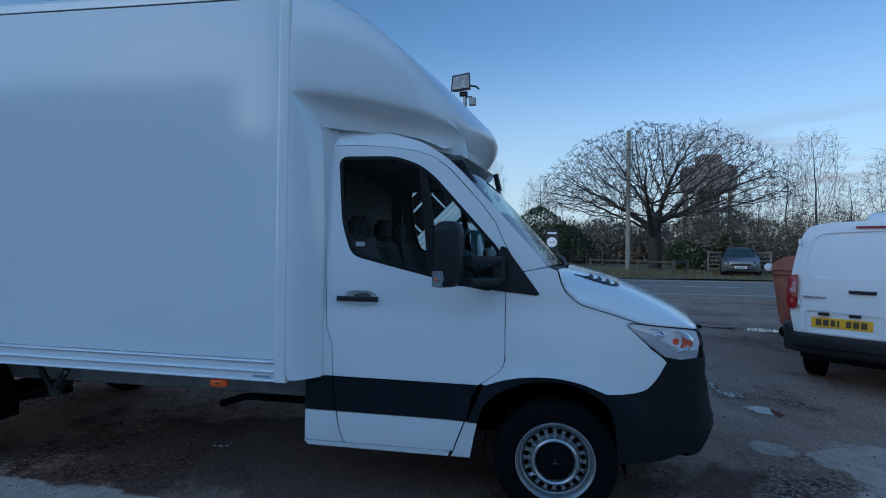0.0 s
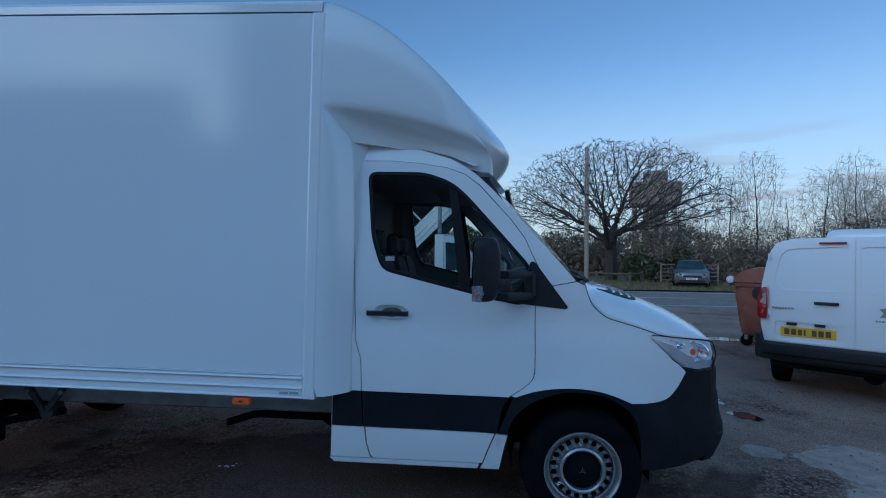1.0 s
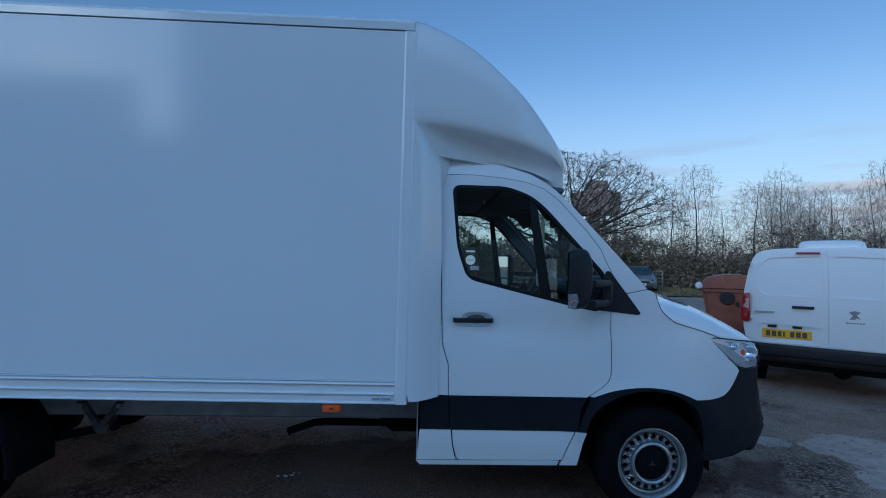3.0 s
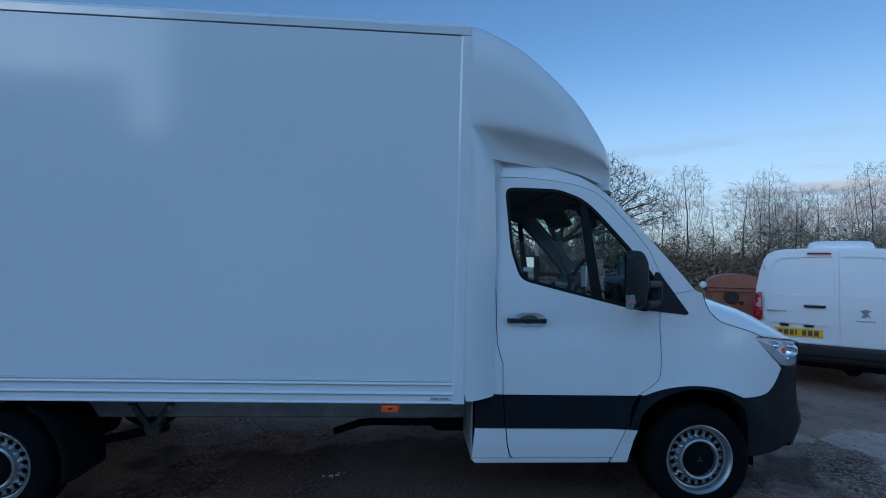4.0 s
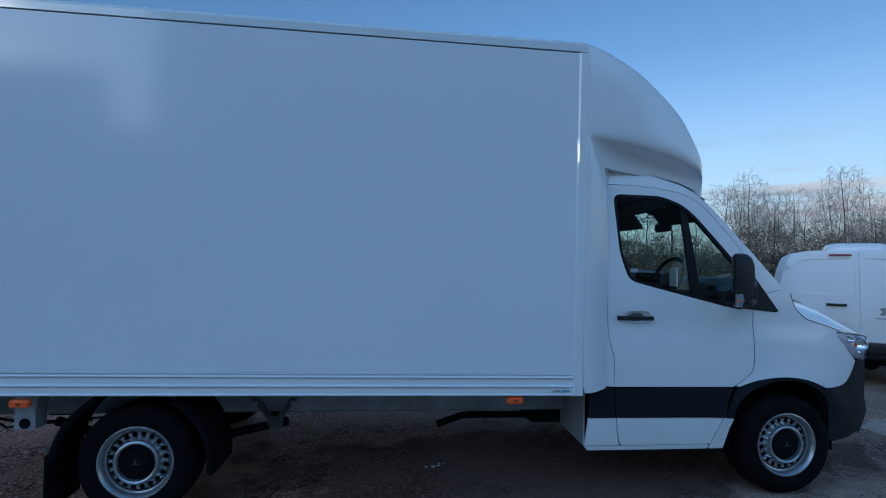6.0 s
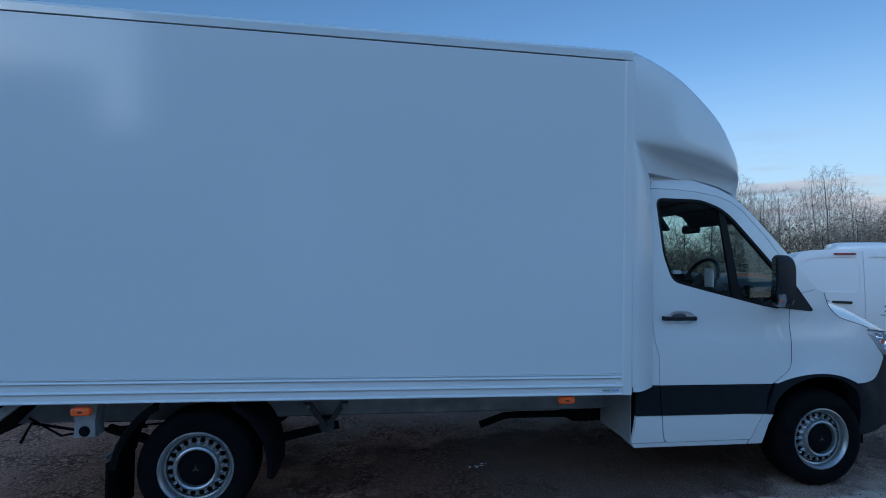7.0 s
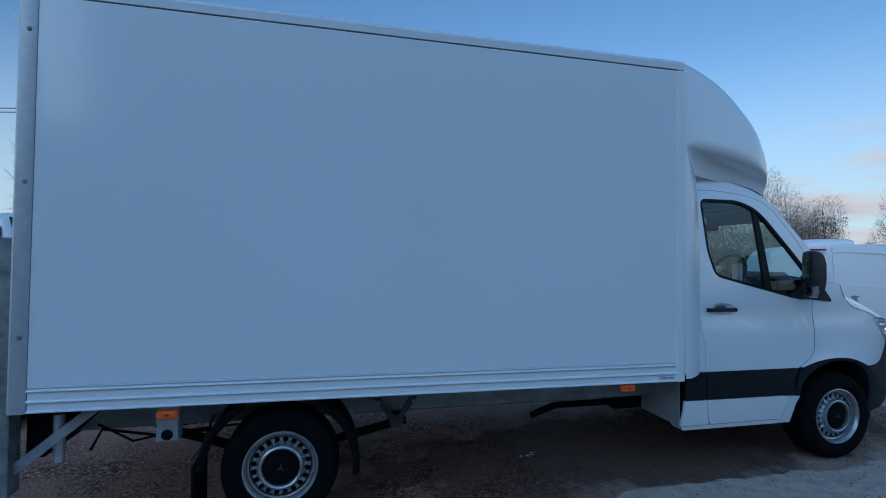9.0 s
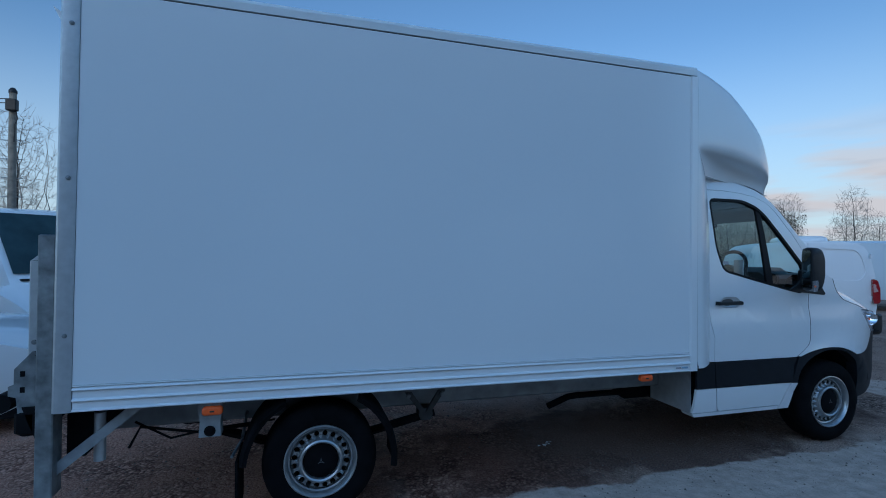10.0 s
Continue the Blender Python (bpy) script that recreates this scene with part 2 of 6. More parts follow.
# ---- mesh helpers ----
class Shape:
    """Collects vertices and faces for one mesh."""

    def __init__(self):
        self.v, self.f = [], []

    def add(self, verts, faces):
        n = len(self.v)
        self.v += [tuple(p) for p in verts]
        self.f += [tuple(i + n for i in f) for f in faces]
        return self

    def box(self, x0, x1, y0, y1, z0, z1, c=0.0):
        """A box with its edges cut back by c."""
        if not c:
            p = [(x, y, z) for x in (x0, x1) for y in (y0, y1) for z in (z0, z1)]
            return self.add(p, [(0, 1, 3, 2), (4, 6, 7, 5), (0, 4, 5, 1), (2, 3, 7, 6), (0, 2, 6, 4), (1, 5, 7, 3)])
        def ring(a, z):
            return [(x0 + a + c, y0 + a, z), (x1 - a - c, y0 + a, z), (x1 - a, y0 + a + c, z), (x1 - a, y1 - a - c, z), (x1 - a - c, y1 - a, z), (x0 + a + c, y1 - a, z), (x0 + a, y1 - a - c, z), (x0 + a, y0 + a + c, z)]
        return self.rings([ring(c, z0), ring(0, z0 + c), ring(0, z1 - c), ring(c, z1)], caps=True)

    def rings(self, rings, caps=False, closed=True):
        n = len(rings[0])
        faces = []
        for a in range(len(rings) - 1):
            for b in range(n if closed else n - 1):
                c = (b + 1) % n
                faces.append((a * n + b, a * n + c, (a + 1) * n + c, (a + 1) * n + b))
        if caps:
            faces += [tuple(range(n))[::-1], tuple(range((len(rings) - 1) * n, len(rings) * n))]
        return self.add([p for r in rings for p in r], faces)

    def tube(self, path, radii, sides=8, caps=True):
        path = [Vector(p) for p in path]
        if not isinstance(radii, (list, tuple)):
            radii = [radii] * len(path)
        rings = []
        for i, p in enumerate(path):
            d = (path[min(i + 1, len(path) - 1)] - path[max(i - 1, 0)]).normalized()
            a = d.cross(Vector((0, 0, 1)) if abs(d.z) < 0.9 else Vector((0, 1, 0))).normalized()
            b = d.cross(a)
            rings.append([p + radii[i] * (math.cos(t) * a + math.sin(t) * b) for t in [2 * math.pi * k / sides for k in range(sides)]])
        return self.rings(rings, caps)

    def spin(self, profile, centre, axis="y", steps=40, closed=False):
        """Turns a profile of (radius, offset along the axis) round it."""
        rings = []
        pts = profile + profile[:1] if closed else profile
        for r, o in pts:
            ring = []
            for k in range(steps):
                c, s = r * math.cos(2 * math.pi * k / steps), r * math.sin(2 * math.pi * k / steps)
                p = {"y": (c, o, s), "x": (o, c, s), "z": (c, s, o)}[axis]
                ring.append((centre[0] + p[0], centre[1] + p[1], centre[2] + p[2]))
            rings.append(ring)
        return self.rings(rings)

    def moved(self, m):
        self.v = [tuple(m @ Vector(p)) for p in self.v]
        return self


def part(name, shape, mat, parent=None, label="", smooth=True, angle=40, fix=True):
    """Links a shape or bmesh as one mesh object."""
    me = bpy.data.meshes.new(name)
    if isinstance(shape, Shape):
        me.from_pydata(shape.v, [], shape.f)
        if fix:
            bm = bmesh.new()
            bm.from_mesh(me)
            bmesh.ops.recalc_face_normals(bm, faces=bm.faces)
            bm.to_mesh(me)
            bm.free()
    else:
        shape.to_mesh(me)
        shape.free()
    me.materials.append(mat)
    if smooth:
        me.shade_smooth()
        me.set_sharp_from_angle(angle=radians(angle))
    ob = new(name, me)
    if parent:
        ob.parent = parent
    if label:
        tagged(ob, label)
    return ob


def rounded(pts, r, n=4):
    """A polygon with its corners rounded."""
    out = []
    k = len(pts)
    for i in range(k):
        a, b, c = Vector(pts[i - 1]), Vector(pts[i]), Vector(pts[(i + 1) % k])
        u, w = a - b, c - b
        cut = min(r, 0.45 * u.length, 0.45 * w.length)
        p, q = b + u.normalized() * cut, b + w.normalized() * cut
        for j in range(n + 1):
            t = j / n
            out.append(tuple((1 - t) ** 2 * p + 2 * t * (1 - t) * b + t * t * q))
    return out


def skin(outer, depth_of, holes=(), cell=0.12, thick=0.02, flip=1):
    """A sheet over the outline (x, z), laid on y = -depth_of(x, z), turned in at its rims by thick."""
    bm = bmesh.new()
    for loop in (outer, *holes):
        vs = [bm.verts.new((x, 0, z)) for x, z in loop]
        for i in range(len(vs)):
            bm.edges.new((vs[i - 1], vs[i]))
    bmesh.ops.triangle_fill(bm, use_beauty=True, use_dissolve=False, edges=bm.edges[:])
    xs, zs = [p[0] for p in outer], [p[1] for p in outer]
    x = math.floor(min(xs) / cell) * cell + cell
    while x < max(xs):
        bmesh.ops.bisect_plane(bm, geom=bm.verts[:] + bm.edges[:] + bm.faces[:], plane_co=(x, 0, 0), plane_no=(1, 0, 0), dist=1e-4)
        x += cell
    z = math.floor(min(zs) / cell) * cell + cell
    while z < max(zs):
        bmesh.ops.bisect_plane(bm, geom=bm.verts[:] + bm.edges[:] + bm.faces[:], plane_co=(0, 0, z), plane_no=(0, 0, 1), dist=1e-4)
        z += cell
    for v in bm.verts:
        v.co.y = -depth_of(v.co.x, v.co.z) * flip
    bmesh.ops.recalc_face_normals(bm, faces=bm.faces)
    if sum(f.normal.y * f.calc_area() for f in bm.faces) * flip > 0:
        bmesh.ops.reverse_faces(bm, faces=bm.faces)
    rim = [e for e in bm.edges if e.is_boundary]
    made = bmesh.ops.extrude_edge_only(bm, edges=rim)["geom"]
    for g in made:
        if isinstance(g, bmesh.types.BMVert):
            g.co.y += thick * flip
    return bm


def smooth(pts, n=5):
    """A rounder run of points through the given ones."""
    out = []
    for i in range(len(pts) - 1):
        p = [Vector(pts[max(i - 1, 0)]), Vector(pts[i]), Vector(pts[i + 1]), Vector(pts[min(i + 2, len(pts) - 1)])]
        for k in range(n):
            t = k / n
            q = 0.5 * (2 * p[1] + (p[2] - p[0]) * t + (2 * p[0] - 5 * p[1] + 4 * p[2] - p[3]) * t * t + (3 * p[1] - p[0] - 3 * p[2] + p[3]) * t ** 3)
            out.append(tuple(q))
    return out + [tuple(pts[-1])]


def empty(name, m, label, category, group=""):
    ob = new(name)
    ob.empty_display_size = 0.2
    ob.matrix_world = m
    return tagged(ob, label, category, group)


def interp(table, x):
    """Linear reading of a table of (x, value)."""
    return float(np.interp(x, [a for a, _ in table], [b for _, b in table]))

# ---- ground, road and verge ----
def ground_material():
    m = bpy.data.materials.new("wet_broken_tarmac")
    m.use_nodes = True
    n, l = m.node_tree.nodes, m.node_tree.links
    b = n["Principled BSDF"]
    b.inputs["Specular IOR Level"].default_value = 0.06
    geo = n.new("ShaderNodeNewGeometry")
    def noise(scale, detail=6.0, rough=0.55):
        t = n.new("ShaderNodeTexNoise")
        t.inputs["Scale"].default_value, t.inputs["Detail"].default_value, t.inputs["Roughness"].default_value = scale, detail, rough
        l.new(geo.outputs["Position"], t.inputs["Vector"])
        return t.outputs["Fac"]
    def ramp(src, a, b2, ca=(0, 0, 0), cb=(1, 1, 1)):
        r = n.new("ShaderNodeValToRGB")
        r.color_ramp.elements[0].position, r.color_ramp.elements[1].position = a, b2
        r.color_ramp.elements[0].color, r.color_ramp.elements[1].color = (*ca, 1), (*cb, 1)
        l.new(src, r.inputs["Fac"])
        return r.outputs["Color"]
    def mix(fac, a, c):
        x = n.new("ShaderNodeMix")
        x.data_type = "RGBA"
        l.new(fac, x.inputs["Factor"])
        for s, v in (("A", a), ("B", c)):
            if isinstance(v, tuple):
                x.inputs[s].default_value = (*v, 1)
            else:
                l.new(v, x.inputs[s])
        return x.outputs["Result"]
    def math_node(op, a, c):
        x = n.new("ShaderNodeMath")
        x.operation = op
        for i, v in enumerate((a, c)):
            if isinstance(v, (int, float)):
                x.inputs[i].default_value = v
            else:
                l.new(v, x.inputs[i])
        return x.outputs["Value"]
    sep = n.new("ShaderNodeSeparateXYZ")
    l.new(geo.outputs["Position"], sep.inputs["Vector"])
    speck = mix(ramp(noise(6, 6, 0.7), 0.35, 0.7), ramp(noise(70, 3, 0.8), 0.40, 0.68, (0.18, 0.117, 0.087), (0.85, 0.60, 0.46)), ramp(noise(110, 3, 0.8), 0.42, 0.66, (0.21, 0.14, 0.105), (0.60, 0.43, 0.33)))
    # stones bedded in the yard
    vor = n.new("ShaderNodeTexVoronoi")
    vor.inputs["Scale"].default_value = 42.0
    warp = n.new("ShaderNodeVectorMath")
    warp.operation = "ADD"
    wn_ = n.new("ShaderNodeTexNoise")
    wn_.inputs["Scale"].default_value = 9.0
    sc = n.new("ShaderNodeVectorMath")
    sc.operation = "SCALE"
    sc.inputs["Scale"].default_value = 0.07
    l.new(geo.outputs["Position"], wn_.inputs["Vector"])
    l.new(wn_.outputs["Color"], sc.inputs[0])
    l.new(geo.outputs["Position"], warp.inputs[0])
    l.new(sc.outputs["Vector"], warp.inputs[1])
    l.new(warp.outputs["Vector"], vor.inputs["Vector"])
    grey = n.new("ShaderNodeRGBToBW")
    l.new(vor.outputs["Color"], grey.inputs["Color"])
    gaps = ramp(vor.outputs["Distance"], 0.25, 0.65, (1, 1, 1), (0.45, 0.45, 0.45))
    def stones(dark, light):
        x = n.new("ShaderNodeMix")
        x.data_type, x.blend_type = "RGBA", "MULTIPLY"
        x.inputs["Factor"].default_value = 1.0
        l.new(ramp(grey.outputs["Val"], 0.25, 0.85, dark, light), x.inputs["A"])
        l.new(gaps, x.inputs["B"])
        return x.outputs["Result"]
    brown = ramp(noise(60, 4, 0.8), 0.38, 0.68, (0.23, 0.112, 0.078), (0.80, 0.46, 0.32))
    back = ramp(math_node("ADD", math_node("MULTIPLY", sep.outputs["X"], -0.35), math_node("SUBTRACT", math_node("MULTIPLY", noise(0.8), 1.2), 1.0)), 0.35, 0.75)
    bed = ramp(noise(1.3, 5, 0.6), 0.42, 0.58)
    brown = mix(bed, brown, stones((0.25, 0.125, 0.088), (0.80, 0.48, 0.34)))
    speck = mix(ramp(noise(0.9, 5, 0.6), 0.48, 0.66), speck, stones((0.14, 0.09, 0.068), (0.55, 0.39, 0.30)))
    base = mix(back, speck, brown)
    # old concrete apron with a broken edge in front of the van
    edge = math_node("ADD", math_node("MULTIPLY", sep.outputs["Y"], -1.0), math_node("SUBTRACT", math_node("MULTIPLY", noise(1.1, 8, 0.62), 0.5), 0.80))
    conc = ramp(noise(9, 6, 0.65), 0.3, 0.75, (0.42, 0.325, 0.26), (0.72, 0.58, 0.48))
    apron = ramp(edge, 0.50, 0.53)
    base = mix(apron, base, conc)
    patch = ramp(noise(0.62, 6, 0.55), 0.575, 0.60)
    base = mix(math_node("MULTIPLY", patch, 0.25), base, conc)
    # worn pale concrete showing through ahead of the van
    def spot(cx, cy, r):
        d = n.new("ShaderNodeVectorMath")
        d.operation = "DISTANCE"
        d.inputs[1].default_value = (cx, cy, 0)
        l.new(geo.outputs["Position"], d.inputs[0])
        return ramp(math_node("SUBTRACT", math_node("MULTIPLY", noise(2.6, 9, 0.68), 1.3 * r), math_node("MULTIPLY", d.outputs["Value"], 0.55)), 0.10 * r, 0.16 * r)
    for cx, cy, r in ((2.45, 0.15, 0.46), (2.1, -0.45, 0.25), (1.75, 0.4, 0.16)):
        base = mix(math_node("MULTIPLY", spot(cx, cy, r), 0.85), base, conc)
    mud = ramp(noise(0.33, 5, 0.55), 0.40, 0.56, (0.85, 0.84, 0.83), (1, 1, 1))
    toned = n.new("ShaderNodeMix")
    toned.data_type, toned.blend_type = "RGBA", "MULTIPLY"
    toned.inputs["Factor"].default_value = 1.0
    l.new(base, toned.inputs["A"])
    # darker, ragged-edged oval of ground under and beside the cab
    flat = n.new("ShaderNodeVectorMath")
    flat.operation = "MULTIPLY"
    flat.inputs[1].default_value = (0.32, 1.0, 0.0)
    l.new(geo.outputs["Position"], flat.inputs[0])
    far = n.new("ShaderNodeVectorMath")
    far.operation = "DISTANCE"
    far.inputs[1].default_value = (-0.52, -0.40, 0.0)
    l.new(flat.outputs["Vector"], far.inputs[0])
    cab_dark = ramp(math_node("SUBTRACT", math_node("MULTIPLY", noise(1.2, 7, 0.6), 1.3), math_node("MULTIPLY", far.outputs["Value"], 0.55)), 0.16, 0.30)
    ground_tint = mix(cab_dark, mud, (0.40, 0.37, 0.37))
    l.new(mix(apron, ground_tint, (1.0, 1.0, 1.0)), toned.inputs["B"])
    base = toned.outputs["Result"]
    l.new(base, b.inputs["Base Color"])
    wet = ramp(noise(0.7, 4, 0.5), 0.40, 0.62)
    rough = n.new("ShaderNodeMapRange")
    rough.inputs["To Min"].default_value, rough.inputs["To Max"].default_value = 0.72, 0.95
    l.new(wet, rough.inputs["Value"])
    l.new(rough.outputs["Result"], b.inputs["Roughness"])
    bp = n.new("ShaderNodeBump")
    bp.inputs["Strength"].default_value, bp.inputs["Distance"].default_value = 0.5, 0.03
    l.new(math_node("SUBTRACT", noise(60, 5, 0.8), math_node("MULTIPLY", vor.outputs["Distance"], 0.8)), bp.inputs["Height"])
    l.new(bp.outputs["Normal"], b.inputs["Normal"])
    return m


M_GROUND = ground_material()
M_ROAD = material("worn_asphalt_road", (0.27, 0.22, 0.18), 0.8, vary=0.2, scale=3, bump=0.3, bump_scale=80, spec=0.2)
M_LINE = material("worn_white_road_paint", (0.45, 0.45, 0.44), 0.7, vary=0.3, scale=6)
M_WATER = material("puddle_water", (0.02, 0.018, 0.016), 0.03, vary=0.1, scale=3)


def sheet(x0, x1, y0, y1, z, nx, ny, amp=0.0):
    s = Shape()
    rows = []
    for j in range(ny + 1):
        y = y0 + (y1 - y0) * j / ny
        rows.append([(x0 + (x1 - x0) * i / nx, y, z + (amp * noise.noise((0.3 * (x0 + (x1 - x0) * i / nx), 0.3 * y, 1.7)) if amp else 0)) for i in range(nx + 1)])
    return s.rings(rows, closed=False)


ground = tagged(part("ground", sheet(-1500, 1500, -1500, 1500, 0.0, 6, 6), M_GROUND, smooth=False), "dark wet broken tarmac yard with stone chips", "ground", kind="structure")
road = tagged(part("road", Shape().box(-300, 300, 12.5, 20.0, -0.05, 0.006), M_ROAD, smooth=False), "grey worn asphalt road", "road", kind="structure")
for y, x0, x1 in ((13.0, -200, 200), (19.4, -200, 200), (16.2, 3, 8), (16.2, 11, 15), (16.2, -6, -1)):
    tagged(part("road_marking", Shape().box(x0, x1, y, y + 0.12, 0.0, 0.011), M_LINE, smooth=False), "worn white painted road line", "road marking", kind="structure")
tagged(part("verge", sheet(-300, 300, 20.0, 60.0, 0.05, 150, 30, 0.06), M_GRASS), "rough winter grass verge", "grass", kind="structure")


def puddle(cx, cy, rx, ry, turn, seed):
    pts = []
    for k in range(72):
        a = 2 * math.pi * k / 72
        r = 1 + 0.55 * noise.noise((1.3 * math.cos(a) + seed, 1.3 * math.sin(a), seed)) + 0.55 * noise.noise((5 * math.cos(a), 5 * math.sin(a), seed))
        x, y = rx * r * math.cos(a), ry * r * math.sin(a)
        c, s = math.cos(radians(turn)), math.sin(radians(turn))
        pts.append((cx + c * x - s * y, cy + s * x + c * y, 0.006))
    return tagged(part("puddle", Shape().add(pts, [tuple(range(72))]), M_WATER, smooth=False, fix=False), "shallow rain puddle reflecting the sky", "puddle", kind="structure")


puddle(1.86, 2.22, 0.22, 0.10, -65, 1.1)
puddle(2.0, 1.82, 0.20, 0.09, -70, 7.3)
puddle(1.72, 2.05, 0.10, 0.04, -50, 5.9)
puddle(2.1, 1.3, 0.16, 0.10, -40, 2.6)
puddle(4.1, 6.2, 0.75, 0.16, -10, 4.2)


# loose chips of stone strewn over the yard
def chips(name, x0, x1, y0, y1, count, mat, label, seed):
    r = random.Random(seed)
    s = Shape()
    for _ in range(count):
        x, y = r.uniform(x0, x1), r.uniform(y0, y1)
        if noise.noise((x * 0.7, y * 0.7, seed)) < r.uniform(-0.5, 0.35):
            continue
        k = 0.003 + 0.009 * r.random() ** 3
        a = r.uniform(0, 6.28)
        pts = []
        for j in range(5):
            b = a + 1.2566 * j + r.uniform(-0.3, 0.3)
            q = k * r.uniform(0.7, 1.3)
            pts.append((x + q * math.cos(b), y + q * math.sin(b), -0.002))
        top = (x + k * r.uniform(-0.3, 0.3), y + k * r.uniform(-0.3, 0.3), k * r.uniform(0.5, 1.0))
        s.add(pts + [top], [(j, (j + 1) % 5, 5) for j in range(5)])
    return tagged(part(name, s, mat, fix=False, smooth=False), label, "gravel", kind="stuff")


chips("gravel", -8.5, 4.5, -1.6, 5.0, 34000, M_STONE, "loose grey-brown stone chips on the yard", 1.0)
scraps, r = Shape(), random.Random(6)
for _ in range(16):
    u = r.uniform(-0.07, 0.07)
    cx, cy, cz, k = -2.42 + u + r.uniform(-0.015, 0.015), -0.34 + 0.5 * u + r.uniform(-0.02, 0.02), r.uniform(0.004, 0.02), r.uniform(0.008, 0.02)
    scraps.add([(cx + k * r.uniform(-1, 1), cy + k * r.uniform(-1, 1), cz + 0.4 * k * r.uniform(-1, 1)) for _ in range(4)], [(0, 1, 2), (0, 2, 3)])
litter = part("litter", scraps, M_PAPER, fix=False, smooth=False)
tagged(litter, "crumpled scrap of pale litter on the ground", "litter")


# tufts of winter grass along the verge
def tufts(x0, x1, y0, y1, count, seed):
    r = random.Random(seed)
    s = Shape()
    for _ in range(count):
        x, y = r.uniform(x0, x1), r.uniform(y0, y1)
        h = r.uniform(0.06, 0.26) * (0.6 + 0.8 * max(0.0, noise.noise((x * 0.6, y * 0.6, seed)) + 0.3))
        a = r.uniform(0, 6.28)
        w = Vector((math.cos(a), math.sin(a), 0)) * 0.02
        p = Vector((x, y, 0.03))
        s.add([p - w, p + w, p + Vector((r.gauss(0, 0.08), r.gauss(0, 0.08), h))], [(0, 1, 2)])
    return tagged(part("grass", s, M_GRASS, fix=False, smooth=False), "pale dry winter grass on the verge", "grass", kind="stuff")


tufts(-6, 26, 20.2, 27.5, 26000, 8.0)

# ---- the box van: x forward from the front axle, y across, z up ----
truck = empty("box_van", pose(0, 0, 0), "white box van with a moulded cab pod and tail lift", "box van")
BOX_W, BOX_X0, BOX_X1, BOX_Z0, BOX_Z1 = 1.09, -5.69, -1.54, 0.748, 3.05


def cab_w(x, z):
    """Half width of the cab's skin."""
    w = 1.0
    if z > 1.2:
        w -= 0.06 * ((z - 1.2) / 0.9) ** 1.7
    if z > 2.12:
        w -= 1.2 * (z - 2.12) ** 2
    if z < 0.6:
        w -= 0.05 * ((0.6 - z) / 0.3) ** 2
    w += 0.014 * math.exp(-((z - 1.02) / 0.2) ** 2) - 0.012 * math.exp(-((z - 1.2) / 0.07) ** 2) * (x < 0.3)
    if x > 0.05:
        w -= 0.30 * ((x - 0.05) / 0.9) ** 2.2
    r = math.hypot(x, z - 0.34)
    if z > 0.5:
        w += 0.022 * math.exp(-((r - 0.50) / 0.07) ** 2)
    return w


DOOR_TOP = [(-1.368, 2.148), (-1.15, 2.150), (-0.97, 2.136), (-0.81, 2.110), (-0.702, 2.070), (-0.611, 2.000), (-0.431, 1.804), (-0.345, 1.69), (-0.305, 1.60), (-0.20, 1.40), (-0.12, 1.315)]
ARCH = [(-0.40, 0.762), (-0.335, 0.788), (-0.259, 0.812), (-0.16, 0.830), (-0.049, 0.836), (0.06, 0.827), (0.162, 0.802), (0.27, 0.758)]
ARCH_IN = [(-0.43, 0.556), (-0.395, 0.655), (-0.292, 0.748), (-0.153, 0.802), (-0.049, 0.816), (0.092, 0.802), (0.197, 0.757), (0.286, 0.686), (0.329, 0.566), (0.345, 0.40)]
WINDOW = rounded([(-1.292, 2.085), (-0.94, 2.083), (-0.79, 2.03), (-0.70, 1.96), (-0.48, 1.72), (-0.30, 1.52), (-0.34, 1.296), (-0.51, 1.328), (-0.92, 1.424), (-1.19, 1.49), (-1.255, 1.68)], 0.06)

CUP = rounded([(-1.20, 1.286), (-1.06, 1.284), (-1.015, 1.245), (-1.05, 1.198), (-1.19, 1.196), (-1.235, 1.235)], 0.05)


ARCH, ARCH_IN = smooth(ARCH, 3), smooth(ARCH_IN, 3)


def lane(x, w, z0, z1, n):
    return [(x, w, z0 + (z1 - z0) * k / n) for k in range(n + 1)]


def grow(loop, d):
    """A loop moved outward by d (inward if negative)."""
    area = sum(loop[i - 1][0] * loop[i][1] - loop[i][0] * loop[i - 1][1] for i in range(len(loop)))
    s = 1 if area > 0 else -1
    out = []
    for i in range(len(loop)):
        a, b = Vector(loop[i - 1]), Vector(loop[(i + 1) % len(loop)])
        t = (b - a).normalized()
        out.append((loop[i][0] + s * t.y * d, loop[i][1] - s * t.x * d))
    return out


